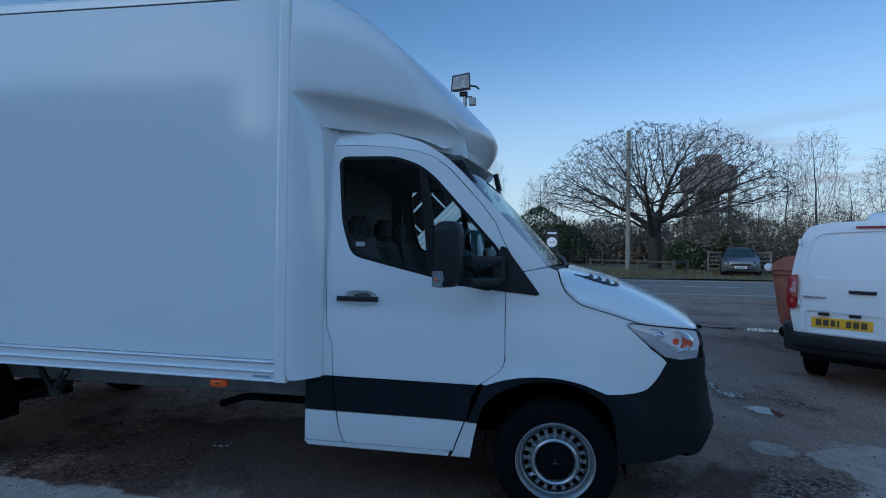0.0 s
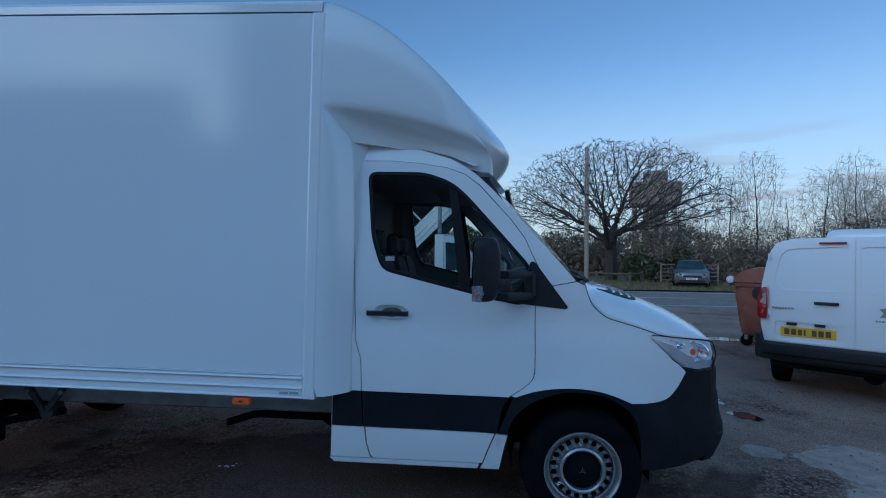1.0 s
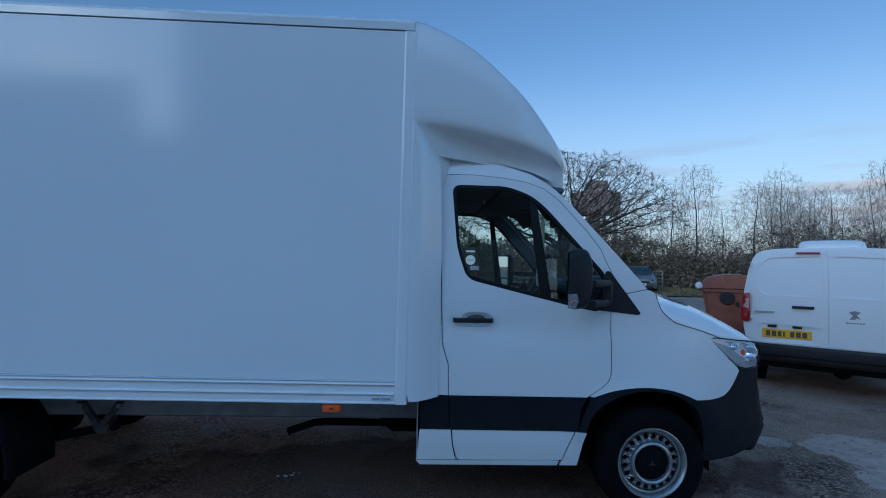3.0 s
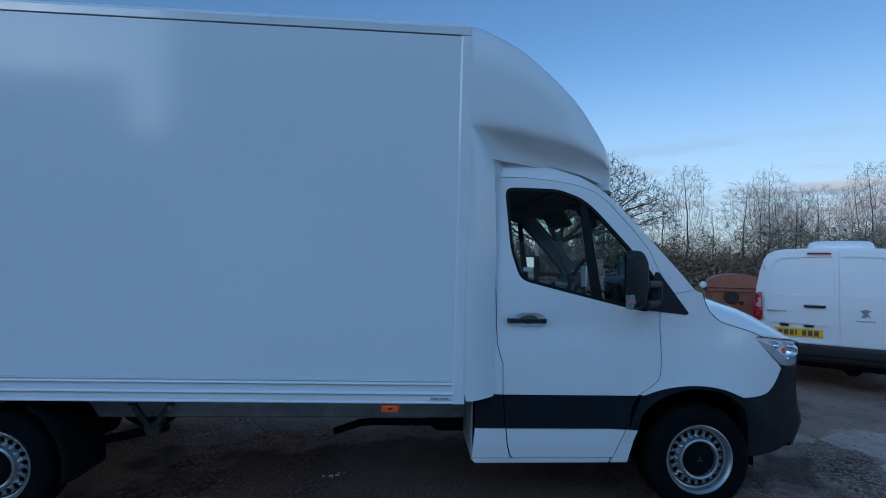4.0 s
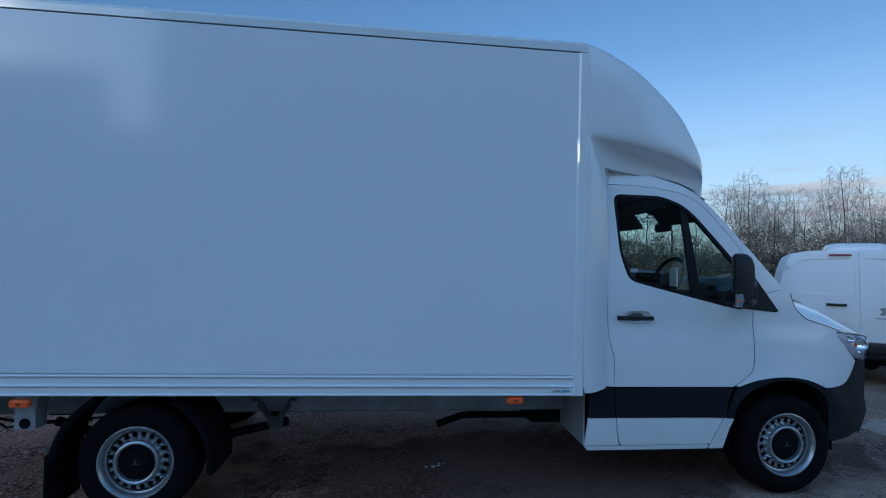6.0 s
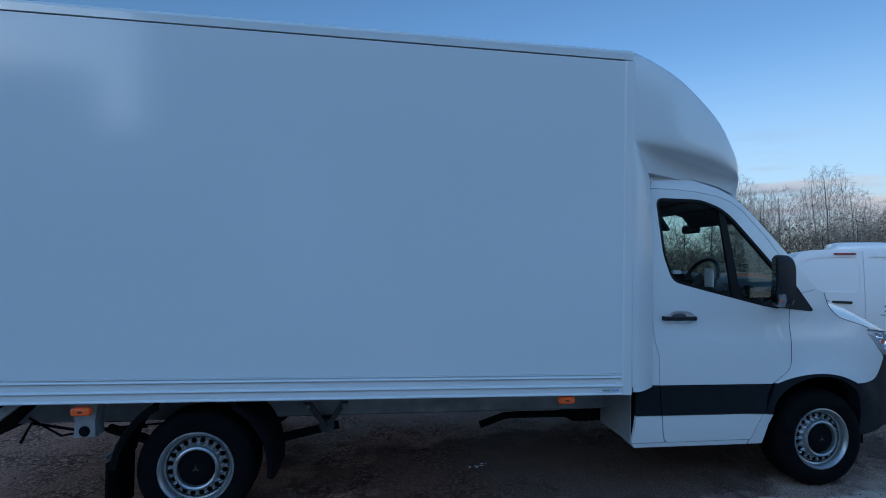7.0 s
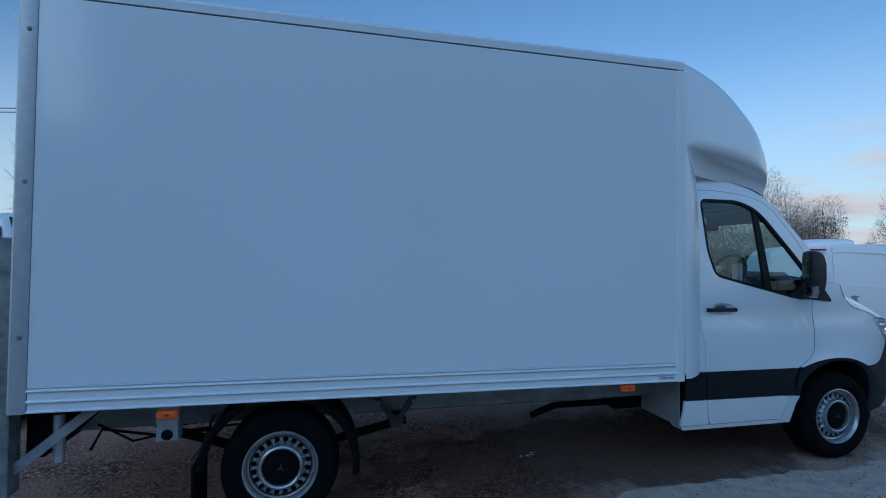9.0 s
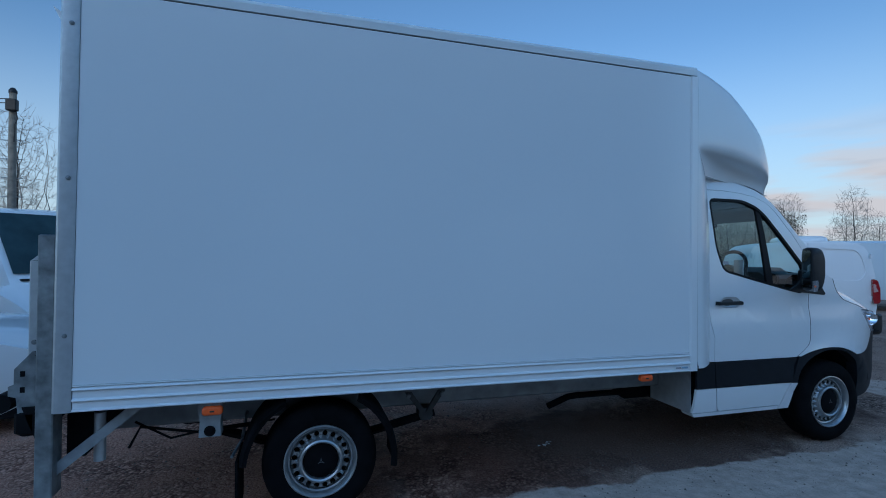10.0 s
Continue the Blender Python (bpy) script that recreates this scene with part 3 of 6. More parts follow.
def cab_side(flip):
    """All the skins of one side of the cab."""
    w = cab_w
    inner = lambda x, z: cab_w(x, z) - 0.012
    # door with its window opening
    door_loop = [(-1.339, 1.26), (-1.331, 1.087), (-1.312, 1.02), (-1.294, 0.967), (-1.289, 0.774), (-0.425, 0.770), (-0.36, 0.812), (-0.305, 0.86), (-0.285, 0.90), (-0.281, 0.95), (-0.283, 1.312), (-0.115, 1.312)] + DOOR_TOP[::-1][1:]
    door = part("door", skin(door_loop, w, [WINDOW, CUP], flip=flip), M_PAINT, truck, "white cab door with a dark pull handle", angle=30)
    seal = part("window_seal", skin(grow(WINDOW, 0.004), lambda x, z: w(x, z) - 0.002, [grow(WINDOW, -0.020)], flip=flip, thick=0.03), M_SEAL, door)
    part("window_bar", skin([(-0.805, 2.06), (-0.755, 2.02), (-0.655, 1.37), (-0.725, 1.385)], inner, flip=flip), M_SEAL, door)
    front_edge = [(-0.755, 2.02), (-0.70, 1.955), (-0.48, 1.715), (-0.325, 1.52), (-0.36, 1.30), (-0.655, 1.36)]
    pane = part("window_pane", skin([(-1.285, 2.075), (-0.80, 2.06), (-0.715, 1.375), (-0.92, 1.415), (-1.19, 1.485), (-1.25, 1.68)], lambda x, z: w(x, z) - 0.02, flip=flip, thick=0.004), M_GLASS, door)
    if flip == 1:
        part("window_sticker", skin([(-1.17, 1.572), (-1.115, 1.572), (-1.115, 1.546), (-1.17, 1.546)], lambda x, z: w(x, z) - 0.017, flip=flip, thick=0.001), M_FASCIA, pane, "small pale sticker inside the glass")
    pane2 = part("quarter_pane", skin(front_edge, lambda x, z: w(x, z) - 0.02, flip=flip, thick=0.004), M_GLASS, door)
    for o in (pane, pane2):
        o.visible_shadow = False
    # recess and pull handle
    part("handle_recess", skin(grow(CUP, 0.004), lambda x, z: w(x, z) - 0.003 - 0.035 * max(0.0, 1 - ((x + 1.125) / 0.11) ** 2 - ((z - 1.24) / 0.05) ** 2), flip=flip, cell=0.02, thick=0.004), M_PAINT, door, angle=60)
    y = -flip * (w(-1.14, 1.24) + 0.035)
    h = Shape().rings([[(x, y + flip * (0.03 if abs(x + 1.147) > 0.115 else 0.0) + dy * flip, 1.237 + dz) for dy, dz in ((-0.006, -0.009), (-0.006, 0.009), (0.006, 0.015), (0.018, 0.012), (0.018, -0.012), (0.006, -0.015))] for x in (-1.272, -1.262, -1.24, -1.20, -1.1, -1.05, -1.032, -1.022)], caps=True)
    handle = part("pull_handle", h, M_BLACK, door, "black door handle")
    # frame round the door: roof rail, front pillar and rear pillar
    gap = 0.0035
    rail_low = [(x, z + gap * 0.8) for x, z in DOOR_TOP[1:5]] + [(x + gap, z + gap) for x, z in DOOR_TOP[5:9]] + [(-0.205, 1.418)]
    frame_loop = [(-1.45, 0.78), (-1.294, 0.774), (-1.299, 0.967), (-1.317, 1.02), (-1.336, 1.087), (-1.344, 1.26), (-1.374, 2.153)] + rail_low + [(-0.172, 1.424), (-0.05, 1.450), (-0.11, 1.52), (-0.252, 1.675), (-0.431, 1.868), (-0.54, 1.985), (-0.63, 2.068), (-0.70, 2.117), (-0.79, 2.167), (-0.97, 2.220), (-1.2, 2.245), (-1.45, 2.245)]
    side = part("side_frame", skin(frame_loop, w, flip=flip), M_PAINT, truck, angle=30)
    part("pillar_trim", skin(frame_loop, lambda x, z: w(x, z) - 0.022, flip=flip, thick=0.012), M_LINER, side)
    part("door_trim", skin([p for p in door_loop if p[1] > 0.9], lambda x, z: w(x, z) - 0.026, [grow(WINDOW, -0.006)], flip=flip, thick=0.01), M_LINER, door)
    # wing
    wing = [(-0.279, 1.305), (-0.277, 0.95), (-0.2815, 0.902), (-0.302, 0.863), (-0.355, 0.818), (-0.412, 0.776)] + [(x, z + 0.004) for x, z in ARCH[1:]] + smooth([(0.36, 0.760), (0.44, 0.766), (0.50, 0.788), (0.555, 0.845), (0.605, 0.93)], 4) + [(0.585, 0.952), (0.50, 1.02), (0.37, 1.140), (0.41, 1.158), (0.306, 1.192), (0.20, 1.222), (0.124, 1.248), (0.05, 1.31), (0.022, 1.365), (0.004, 1.425), (-0.045, 1.445), (-0.170, 1.419), (-0.196, 1.410), (-0.112, 1.318)]
    part("front_wing", skin(wing, w, flip=flip, cell=0.08), M_PAINT, truck, angle=30)
    gap_line = [(x, -flip * (w(x, z) + 0.0003), z) for x, z in smooth([(-0.421, 0.774), (-0.358, 0.816), (-0.3035, 0.862), (-0.283, 0.902), (-0.279, 0.95), (-0.281, 1.12), (-0.281, 1.295)], 4)]
    part("door_seam", Shape().tube(gap_line, 0.0016, 5), M_SEAL, door, fix=False)
    # black arch cladding
    clad = ARCH + smooth([(0.36, 0.756), (0.44, 0.762), (0.503, 0.784), (0.558, 0.842), (0.61, 0.93)], 4) + [(0.66, 0.932), (0.78, 0.922), (0.80, 0.80), (0.80, 0.50), (0.76, 0.40), (0.60, 0.365), (0.42, 0.355), (0.35, 0.36)] + ARCH_IN[::-1] + [(-0.487, 0.562)]
    part("arch_cladding", skin(clad, lambda x, z: w(x, z) - 0.004, flip=flip, cell=0.08, thick=0.09), M_TRIM, truck, "dark grey wheel arch cladding")
    # dark band and white lower panels
    part("lower_band", skin([(-1.461, 0.764), (-1.292, 0.766), (-1.28, 0.568), (-1.463, 0.569)], lambda x, z: w(x, z) + 0.004, flip=flip), M_TRIM, truck)
    part("door_band", skin([(-1.286, 0.766), (-0.43, 0.763), (-0.465, 0.70), (-0.492, 0.564), (-1.274, 0.568)], lambda x, z: w(x, z) + 0.006, flip=flip), M_TRIM, door)
    part("sill_corner", skin([(-1.463, 0.563), (-1.272, 0.562), (-1.262, 0.47), (-1.245, 0.40), (-1.235, 0.372), (-1.478, 0.372)], w, flip=flip), M_PAINT, truck)
    part("door_lower_panel", skin([(-1.264, 0.562), (-0.505, 0.558), (-0.55, 0.44), (-0.572, 0.372), (-1.215, 0.372), (-1.235, 0.392), (-1.255, 0.47)], w, flip=flip), M_PAINT, door)
    part("arch_corner", skin([(-0.497, 0.558), (-0.43, 0.554), (-0.452, 0.45), (-0.473, 0.335), (-0.583, 0.335), (-0.565, 0.372), (-0.542, 0.44)], w, flip=flip), M_PAINT, truck)
    part("sill_strip", skin([(-1.482, 0.367), (-0.59, 0.367), (-0.60, 0.337), (-1.457, 0.339)], lambda x, z: w(x, z) + 0.006, flip=flip, thick=0.12), M_PAINT, truck)
    # black triangle and mirror
    tri = rounded([(-0.31, 1.56), (-0.285, 1.555), (-0.093, 1.297), (-0.108, 1.287), (-0.52, 1.327), (-0.42, 1.37), (-0.36, 1.42)], 0.02)
    base = part("mirror_base", skin(tri, lambda x, z: w(x, z) + 0.006, flip=flip), M_BLACK, truck, "black triangular mirror base")
    yo = -flip * 1.0
    for z in (1.485, 1.365):
        part("mirror_arm", Shape().rings([[(x + dx, y, z + dz + 0.0 * y) for dx, dz in ((-0.035, -0.02), (-0.045, 0.0), (-0.035, 0.02), (0.035, 0.02), (0.045, 0.0), (0.035, -0.02))] for x, y in ((-0.32, yo), (-0.36, yo - flip * 0.08), (-0.44, yo - flip * 0.16), (-0.49, yo - flip * 0.20))], caps=True), M_BLACK, base)
    part("mirror_knuckle", Shape().box(-0.35, -0.285, yo - 0.06, yo + 0.06, 1.345, 1.51, 0.02), M_BLACK, base)
    rings = []
    def lean(x, y):
        """The housing is thin beside the door and swept back towards its outer end."""
        rear = -0.558 - 0.63 * (y - 0.15)
        return rear + (x + 0.585) / 0.157 * (-0.497 - rear)
    for k, (y, s) in enumerate(((0.14, 0.80), (0.155, 0.95), (0.20, 1.0), (0.265, 0.99), (0.29, 0.93), (0.302, 0.80))):
        loop = rounded([(-0.585, 1.335), (-0.455, 1.345), (-0.428, 1.45), (-0.428, 1.62), (-0.46, 1.685), (-0.585, 1.69)], 0.045, 3)
        cx, cz = -0.51, 1.515
        rings.append([(lean(cx + (x - cx) * s, y), yo - flip * y, cz + (z - cz) * s) for x, z in loop])
    housing = part("mirror_housing", Shape().rings(rings, caps=True), M_BLACK, base, "black door mirror housing", angle=50)
    for nm, lo, hi in (("mirror_glass", 1.44, 1.665), ("wide_angle_mirror", 1.365, 1.425)):
        part(nm, Shape().add([(lean(-0.585, a) - 0.003, yo - flip * a, z) for a, z in ((0.158, lo), (0.284, lo), (0.286, hi - 0.012), (0.275, hi), (0.168, hi), (0.158, hi - 0.012))], [(0, 1, 2, 3, 4, 5)]), M_MIRROR, housing, fix=False)
    lamp = Shape().rings([[(lean(x, y), yo - flip * y, z) for x, z in ((-0.575, 1.347), (-0.535, 1.342), (-0.515, 1.385), (-0.525, 1.43), (-0.575, 1.425))] for y in (0.25, 0.296, 0.307)], caps=True)
    lens = part("mirror_indicator", lamp, M_SMOKED, housing, "clear indicator lens in the mirror", angle=20)
    part("indicator_bulb", Shape().box(-0.635, -0.62, min(yo - flip * 0.306, yo - flip * 0.310), max(yo - flip * 0.306, yo - flip * 0.310), 1.378, 1.390), M_AMBER, lens)


cab_side(1)
cab_side(-1)

# bonnet: from the screen's foot to the grille
EDGE = [(0.010, -0.955, 1.432), (0.028, -0.96, 1.365), (0.056, -0.965, 1.312), (0.13, -0.965, 1.250), (0.31, -0.94, 1.194), (0.45, -0.925, 1.150), (0.60, -0.876, 1.130), (0.72, -0.815, 1.116), (0.80, -0.755, 1.102)]
MID = [(0.14, 0, 1.415), (0.18, 0, 1.408), (0.25, 0, 1.393), (0.36, 0, 1.365), (0.52, 0, 1.315), (0.68, 0, 1.258), (0.80, 0, 1.202), (0.885, 0, 1.15), (0.93, 0, 1.10)]
MID = [(x, y, z + d) for (x, y, z), d in zip(MID, (0.02, 0.02, 0.02, 0.02, 0.015, 0.008, 0, 0, 0))]
rows = []
for e, c in zip(EDGE, MID):
    row = []
    for k in range(-16, 17):
        s = math.sin(math.pi / 2 * abs(k) / 16)
        row.append((c[0] + (e[0] - c[0]) * s ** 2.2, (1 if k > 0 else -1) * s * abs(e[1]), e[2] + (c[2] - e[2]) * (1 - s ** 5) ** (0.5 if c[2] > e[2] else 1.0)))
    # turned-down lip along both edges
    rows.append([(row[0][0], row[0][1] + 0.004, row[0][2] - 0.03)] + row + [(row[-1][0], row[-1][1] - 0.004, row[-1][2] - 0.03)])
rows.append([(x - 0.012, y * 0.992, z - 0.05) for x, y, z in rows[-1]])
bonnet = part("bonnet", Shape().rings(rows, closed=False), M_PAINT, truck, "white sloping bonnet", angle=35)
def bonnet_point(v, s):
    """A place on the bonnet: v counts its rows from the screen, s runs from its middle to its edge."""
    i = min(int(v), len(EDGE) - 2)
    e = Vector(EDGE[i]).lerp(Vector(EDGE[i + 1]), v - i)
    c = Vector(MID[i]).lerp(Vector(MID[i + 1]), v - i)
    return (c.x + (e.x - c.x) * s ** 2.2, s * abs(e.y), e.z + (c.z - e.z) * (1 - s ** 5) ** (0.5 if c.z > e.z else 1.0))


def bonnet_height(x, y):
    """Height of the bonnet over a place of the plan."""
    lo, hi = 0.0, len(EDGE) - 1.001
    for _ in range(24):
        v = (lo + hi) / 2
        i = int(v)
        ey = EDGE[i][1] + (EDGE[i + 1][1] - EDGE[i][1]) * (v - i)
        p = bonnet_point(v, min(1.0, abs(y / ey)))
        lo, hi = (v, hi) if p[0] < x else (lo, v)
    return p[2]


for flip in (1, -1):
    part("bonnet_seam", Shape().tube([(x, flip * (y - 0.006), z - 0.006) for x, y, z in smooth(EDGE, 3)], 0.0022, 5), M_SEAL, bonnet, fix=False)
    seam = [(x, -flip * (cab_w(x, z) + 0.0005), z) for x, z in smooth([(0.41, 1.158), (0.306, 1.192), (0.20, 1.222), (0.124, 1.248), (0.05, 1.31), (0.022, 1.365), (0.004, 1.425)], 4)]
    part("bonnet_seam", Shape().tube(seam, 0.0024, 5), M_SEAL, bonnet, fix=False)
# four slots at each rear corner of the bonnet
for flip in (1, -1):
    for k in range(4):
        upper, lower = [], []
        for j in range(11):
            u = j / 10
            half = 0.0125 * math.sin(math.pi * (0.06 + 0.88 * u)) ** 0.7
            px = 0.112 + 0.052 * k + 0.120 * u + 0.042 * math.sin(math.pi * u)
            py = 0.800 - 0.012 * k - 0.215 * u + 0.03 * math.sin(math.pi * u)
            for row, q, lift in ((upper, -half, 0.006), (lower, half, 0.002)):
                x, y = px + 0.94 * q, py + 0.34 * q
                row.append((x, -flip * y, bonnet_height(x, y) + lift))
        part("louvre_slot", Shape().rings([upper, lower], closed=False), M_BLACK, bonnet, fix=False)

# windscreen with a black foot and wipers
rows = []
for j in range(9):
    v = j / 8
    side = (-0.045 - 0.62 * v, -0.935 + 0.045 * v, 1.452 + v * 0.64)
    mid = (0.09 - 0.69 * v + 0.04 * v * (1 - v), 0, 1.445 + v * 0.75)
    rows.append([(mid[0] + (side[0] - mid[0]) * abs(s) ** 2.4, s * abs(side[1]), mid[2] + (side[2] - mid[2]) * s * s) for s in [k / 12 for k in range(-12, 13)]])
screen = part("windscreen", Shape().rings(rows, closed=False), M_SCREEN, truck, "curved windscreen", angle=80)
screen.visible_shadow = False
scuttle = [[(x + 0.02, y, z - 0.005) for x, y, z in rows[0]], [(x + 0.065, y, z - 0.03) for x, y, z in rows[0]], [(x + 0.03, y, z - 0.10) for x, y, z in rows[0]]]
part("scuttle", Shape().rings(scuttle, closed=False), M_BLACK, truck)
for y0 in (-0.72, 0.05):
    part("wiper", Shape().tube([(0.075 if y0 < -0.5 else 0.14, y0, 1.44), (0.085 if y0 < -0.5 else 0.12, y0 + 0.3, 1.475), (0.08, y0 + 0.6, 1.49)], 0.011, 6), M_BLACK, screen, "black wiper arm")

# cab roof
rows = []
for x, z in ((-1.46, 2.25), (-1.2, 2.25), (-0.97, 2.23), (-0.79, 2.185), (-0.655, 2.125)):
    wd = cab_w(x, min(z, 2.2)) - 0.01
    rows.append([(x + 0.16 * (1 - s * s) * (x + 1.46) / 0.8, s * wd, z + 0.07 * (1 - s ** 4)) for s in [k / 10 for k in range(-10, 11)]])
part("cab_roof", Shape().rings(rows, closed=False), M_PAINT, truck)

# grille, headlights and bumper follow one nose curve
NOSE = [(0.46, -0.960), (0.56, -0.916), (0.66, -0.868), (0.72, -0.838), (0.78, -0.802), (0.835, -0.755), (0.88, -0.69), (0.915, -0.59), (0.945, -0.42), (0.962, -0.20), (0.967, 0.0)]
NOSE = NOSE + [(x, -y) for x, y in NOSE[-2::-1]]


def nose_loft(levels, pts):
    """levels: (z, how far proud); lofted along the nose curve."""
    rows = []
    for z, d in levels:
        row = []
        for i, (x, y) in enumerate(pts):
            a, b = Vector(pts[max(i - 1, 0)]), Vector(pts[min(i + 1, len(pts) - 1)])
            t = (b - a).normalized()
            row.append((x + t.y * d, y - t.x * d, z))
        rows.append(row)
    return Shape().rings(rows, closed=False)



def nose_loft_ramped(levels, pts):
    """The same, with the swell fading out at both ends."""
    s = nose_loft(levels, pts)
    flat = nose_loft([(z, min(d, 0.0) - 0.014) for z, d in levels], pts)
    n = len(pts)
    s.v = [tuple(Vector(b).lerp(Vector(a), min(1.0, min(i % n, n - 1 - i % n) / 2.5))) for i, (a, b) in enumerate(zip(s.v, flat.v))]
    return s


part("bumper", nose_loft_ramped([(0.42, -0.09), (0.36, -0.06), (0.37, -0.01), (0.45, 0.03), (0.52, 0.055), (0.535, 0.045), (0.56, 0.05), (0.60, 0.035), (0.68, 0.02), (0.76, 0.012), (0.80, 0.0), (0.805, -0.06)], NOSE[4:-4]), M_TRIM, truck, "dark grey plastic front bumper", angle=25)
corner = nose_loft([(0.79, -0.002), (0.87, 0.0), (0.925, -0.004), (0.93, -0.05)], NOSE[3:9])
part("bumper_corner", corner, M_TRIM, truck)
part("bumper_corner", Shape().add([(x, -y, z) for x, y, z in corner.v], corner.f), M_TRIM, truck)
part("grille_surround", nose_loft([(0.80, -0.01), (0.95, -0.012), (1.08, -0.045), (1.10, -0.08)], NOSE[6:15]), M_BLACK, truck, "black front grille")
for z in (0.86, 0.93, 1.0, 1.06):
    part("grille_bar", nose_loft([(z - 0.012, -0.02), (z - 0.01, 0.004), (z + 0.01, 0.002), (z + 0.012, -0.03)], NOSE[8:13]), M_BLACK, truck)
for flip in (1, -1):
    lamp_loop = rounded([(0.365, 1.143), (0.45, 1.138), (0.60, 1.120), (0.72, 1.105), (0.80, 1.092), (0.825, 1.02), (0.80, 0.935), (0.70, 0.928), (0.60, 0.950), (0.506, 1.018)], 0.012)
    unit = part("headlight", skin(grow(lamp_loop, 0.003), lambda x, z: cab_w(x, z) - 0.003 - 0.06 * max(0, z - 1.0), flip=flip, cell=0.05, thick=0.05), M_LENS, truck, "clear headlight unit with a bright reflector", angle=60)
    unit.visible_shadow = False
    back = skin(grow(lamp_loop, -0.004), lambda x, z: cab_w(x, z) - 0.034 - 0.03 * max(0, z - 1.0), flip=flip, cell=0.04)
    part("reflector_housing", back, M_SILVER, unit)
    brow = [(0.39, 1.128), (0.52, 1.085), (0.63, 1.020), (0.76, 0.985), (0.81, 0.985), (0.795, 0.942), (0.70, 0.937), (0.625, 0.953), (0.525, 1.018)]
    part("lamp_bezel", skin(rounded(brow, 0.01), lambda x, z: cab_w(x, z) - 0.016, flip=flip, cell=0.05), M_LAMPGREY, unit)
    yy = -flip * (cab_w(0.66, 1.05) - 0.024)
    bowl = Shape().spin([(0.016, 0.05), (0.03, 0.042), (0.048, 0.02), (0.055, 0.0), (0.060, 0.004)], (0, 0, 0), steps=24)
    bowl.v = [(0.665 + 1.45 * x, yy + flip * y - flip * 0.28 * x, 1.040 + z * 1.05) for x, y, z in bowl.v]
    part("reflector", bowl, M_CHROME, unit, fix=False)
    small = Shape().spin([(0.010, 0.03), (0.028, 0.02), (0.036, 0.0), (0.040, 0.003)], (0, 0, 0), steps=20)
    small.v = [(0.535 + 1.5 * x, -flip * (cab_w(0.535, 1.085) - 0.026) + flip * y - flip * 0.26 * x, 1.085 + z * 0.7) for x, y, z in small.v]
    part("reflector", small, M_CHROME, unit, fix=False)
    rim_path = [(x, -flip * (cab_w(x, z) - 0.002 - 0.06 * max(0, z - 1.0)), z) for x, z in grow(lamp_loop, 0.004)]
    part("lens_seal", Shape().tube(rim_path + rim_path[:1], 0.003, 5, caps=False), M_SEAL, unit, fix=False)
    part("indicator_bulb", Shape().box(0.640, 0.684, yy - 0.012 + flip * 0.016, yy + 0.012 + flip * 0.016, 1.018, 1.056, 0.01), M_AMBER, unit, "amber bulb cover")

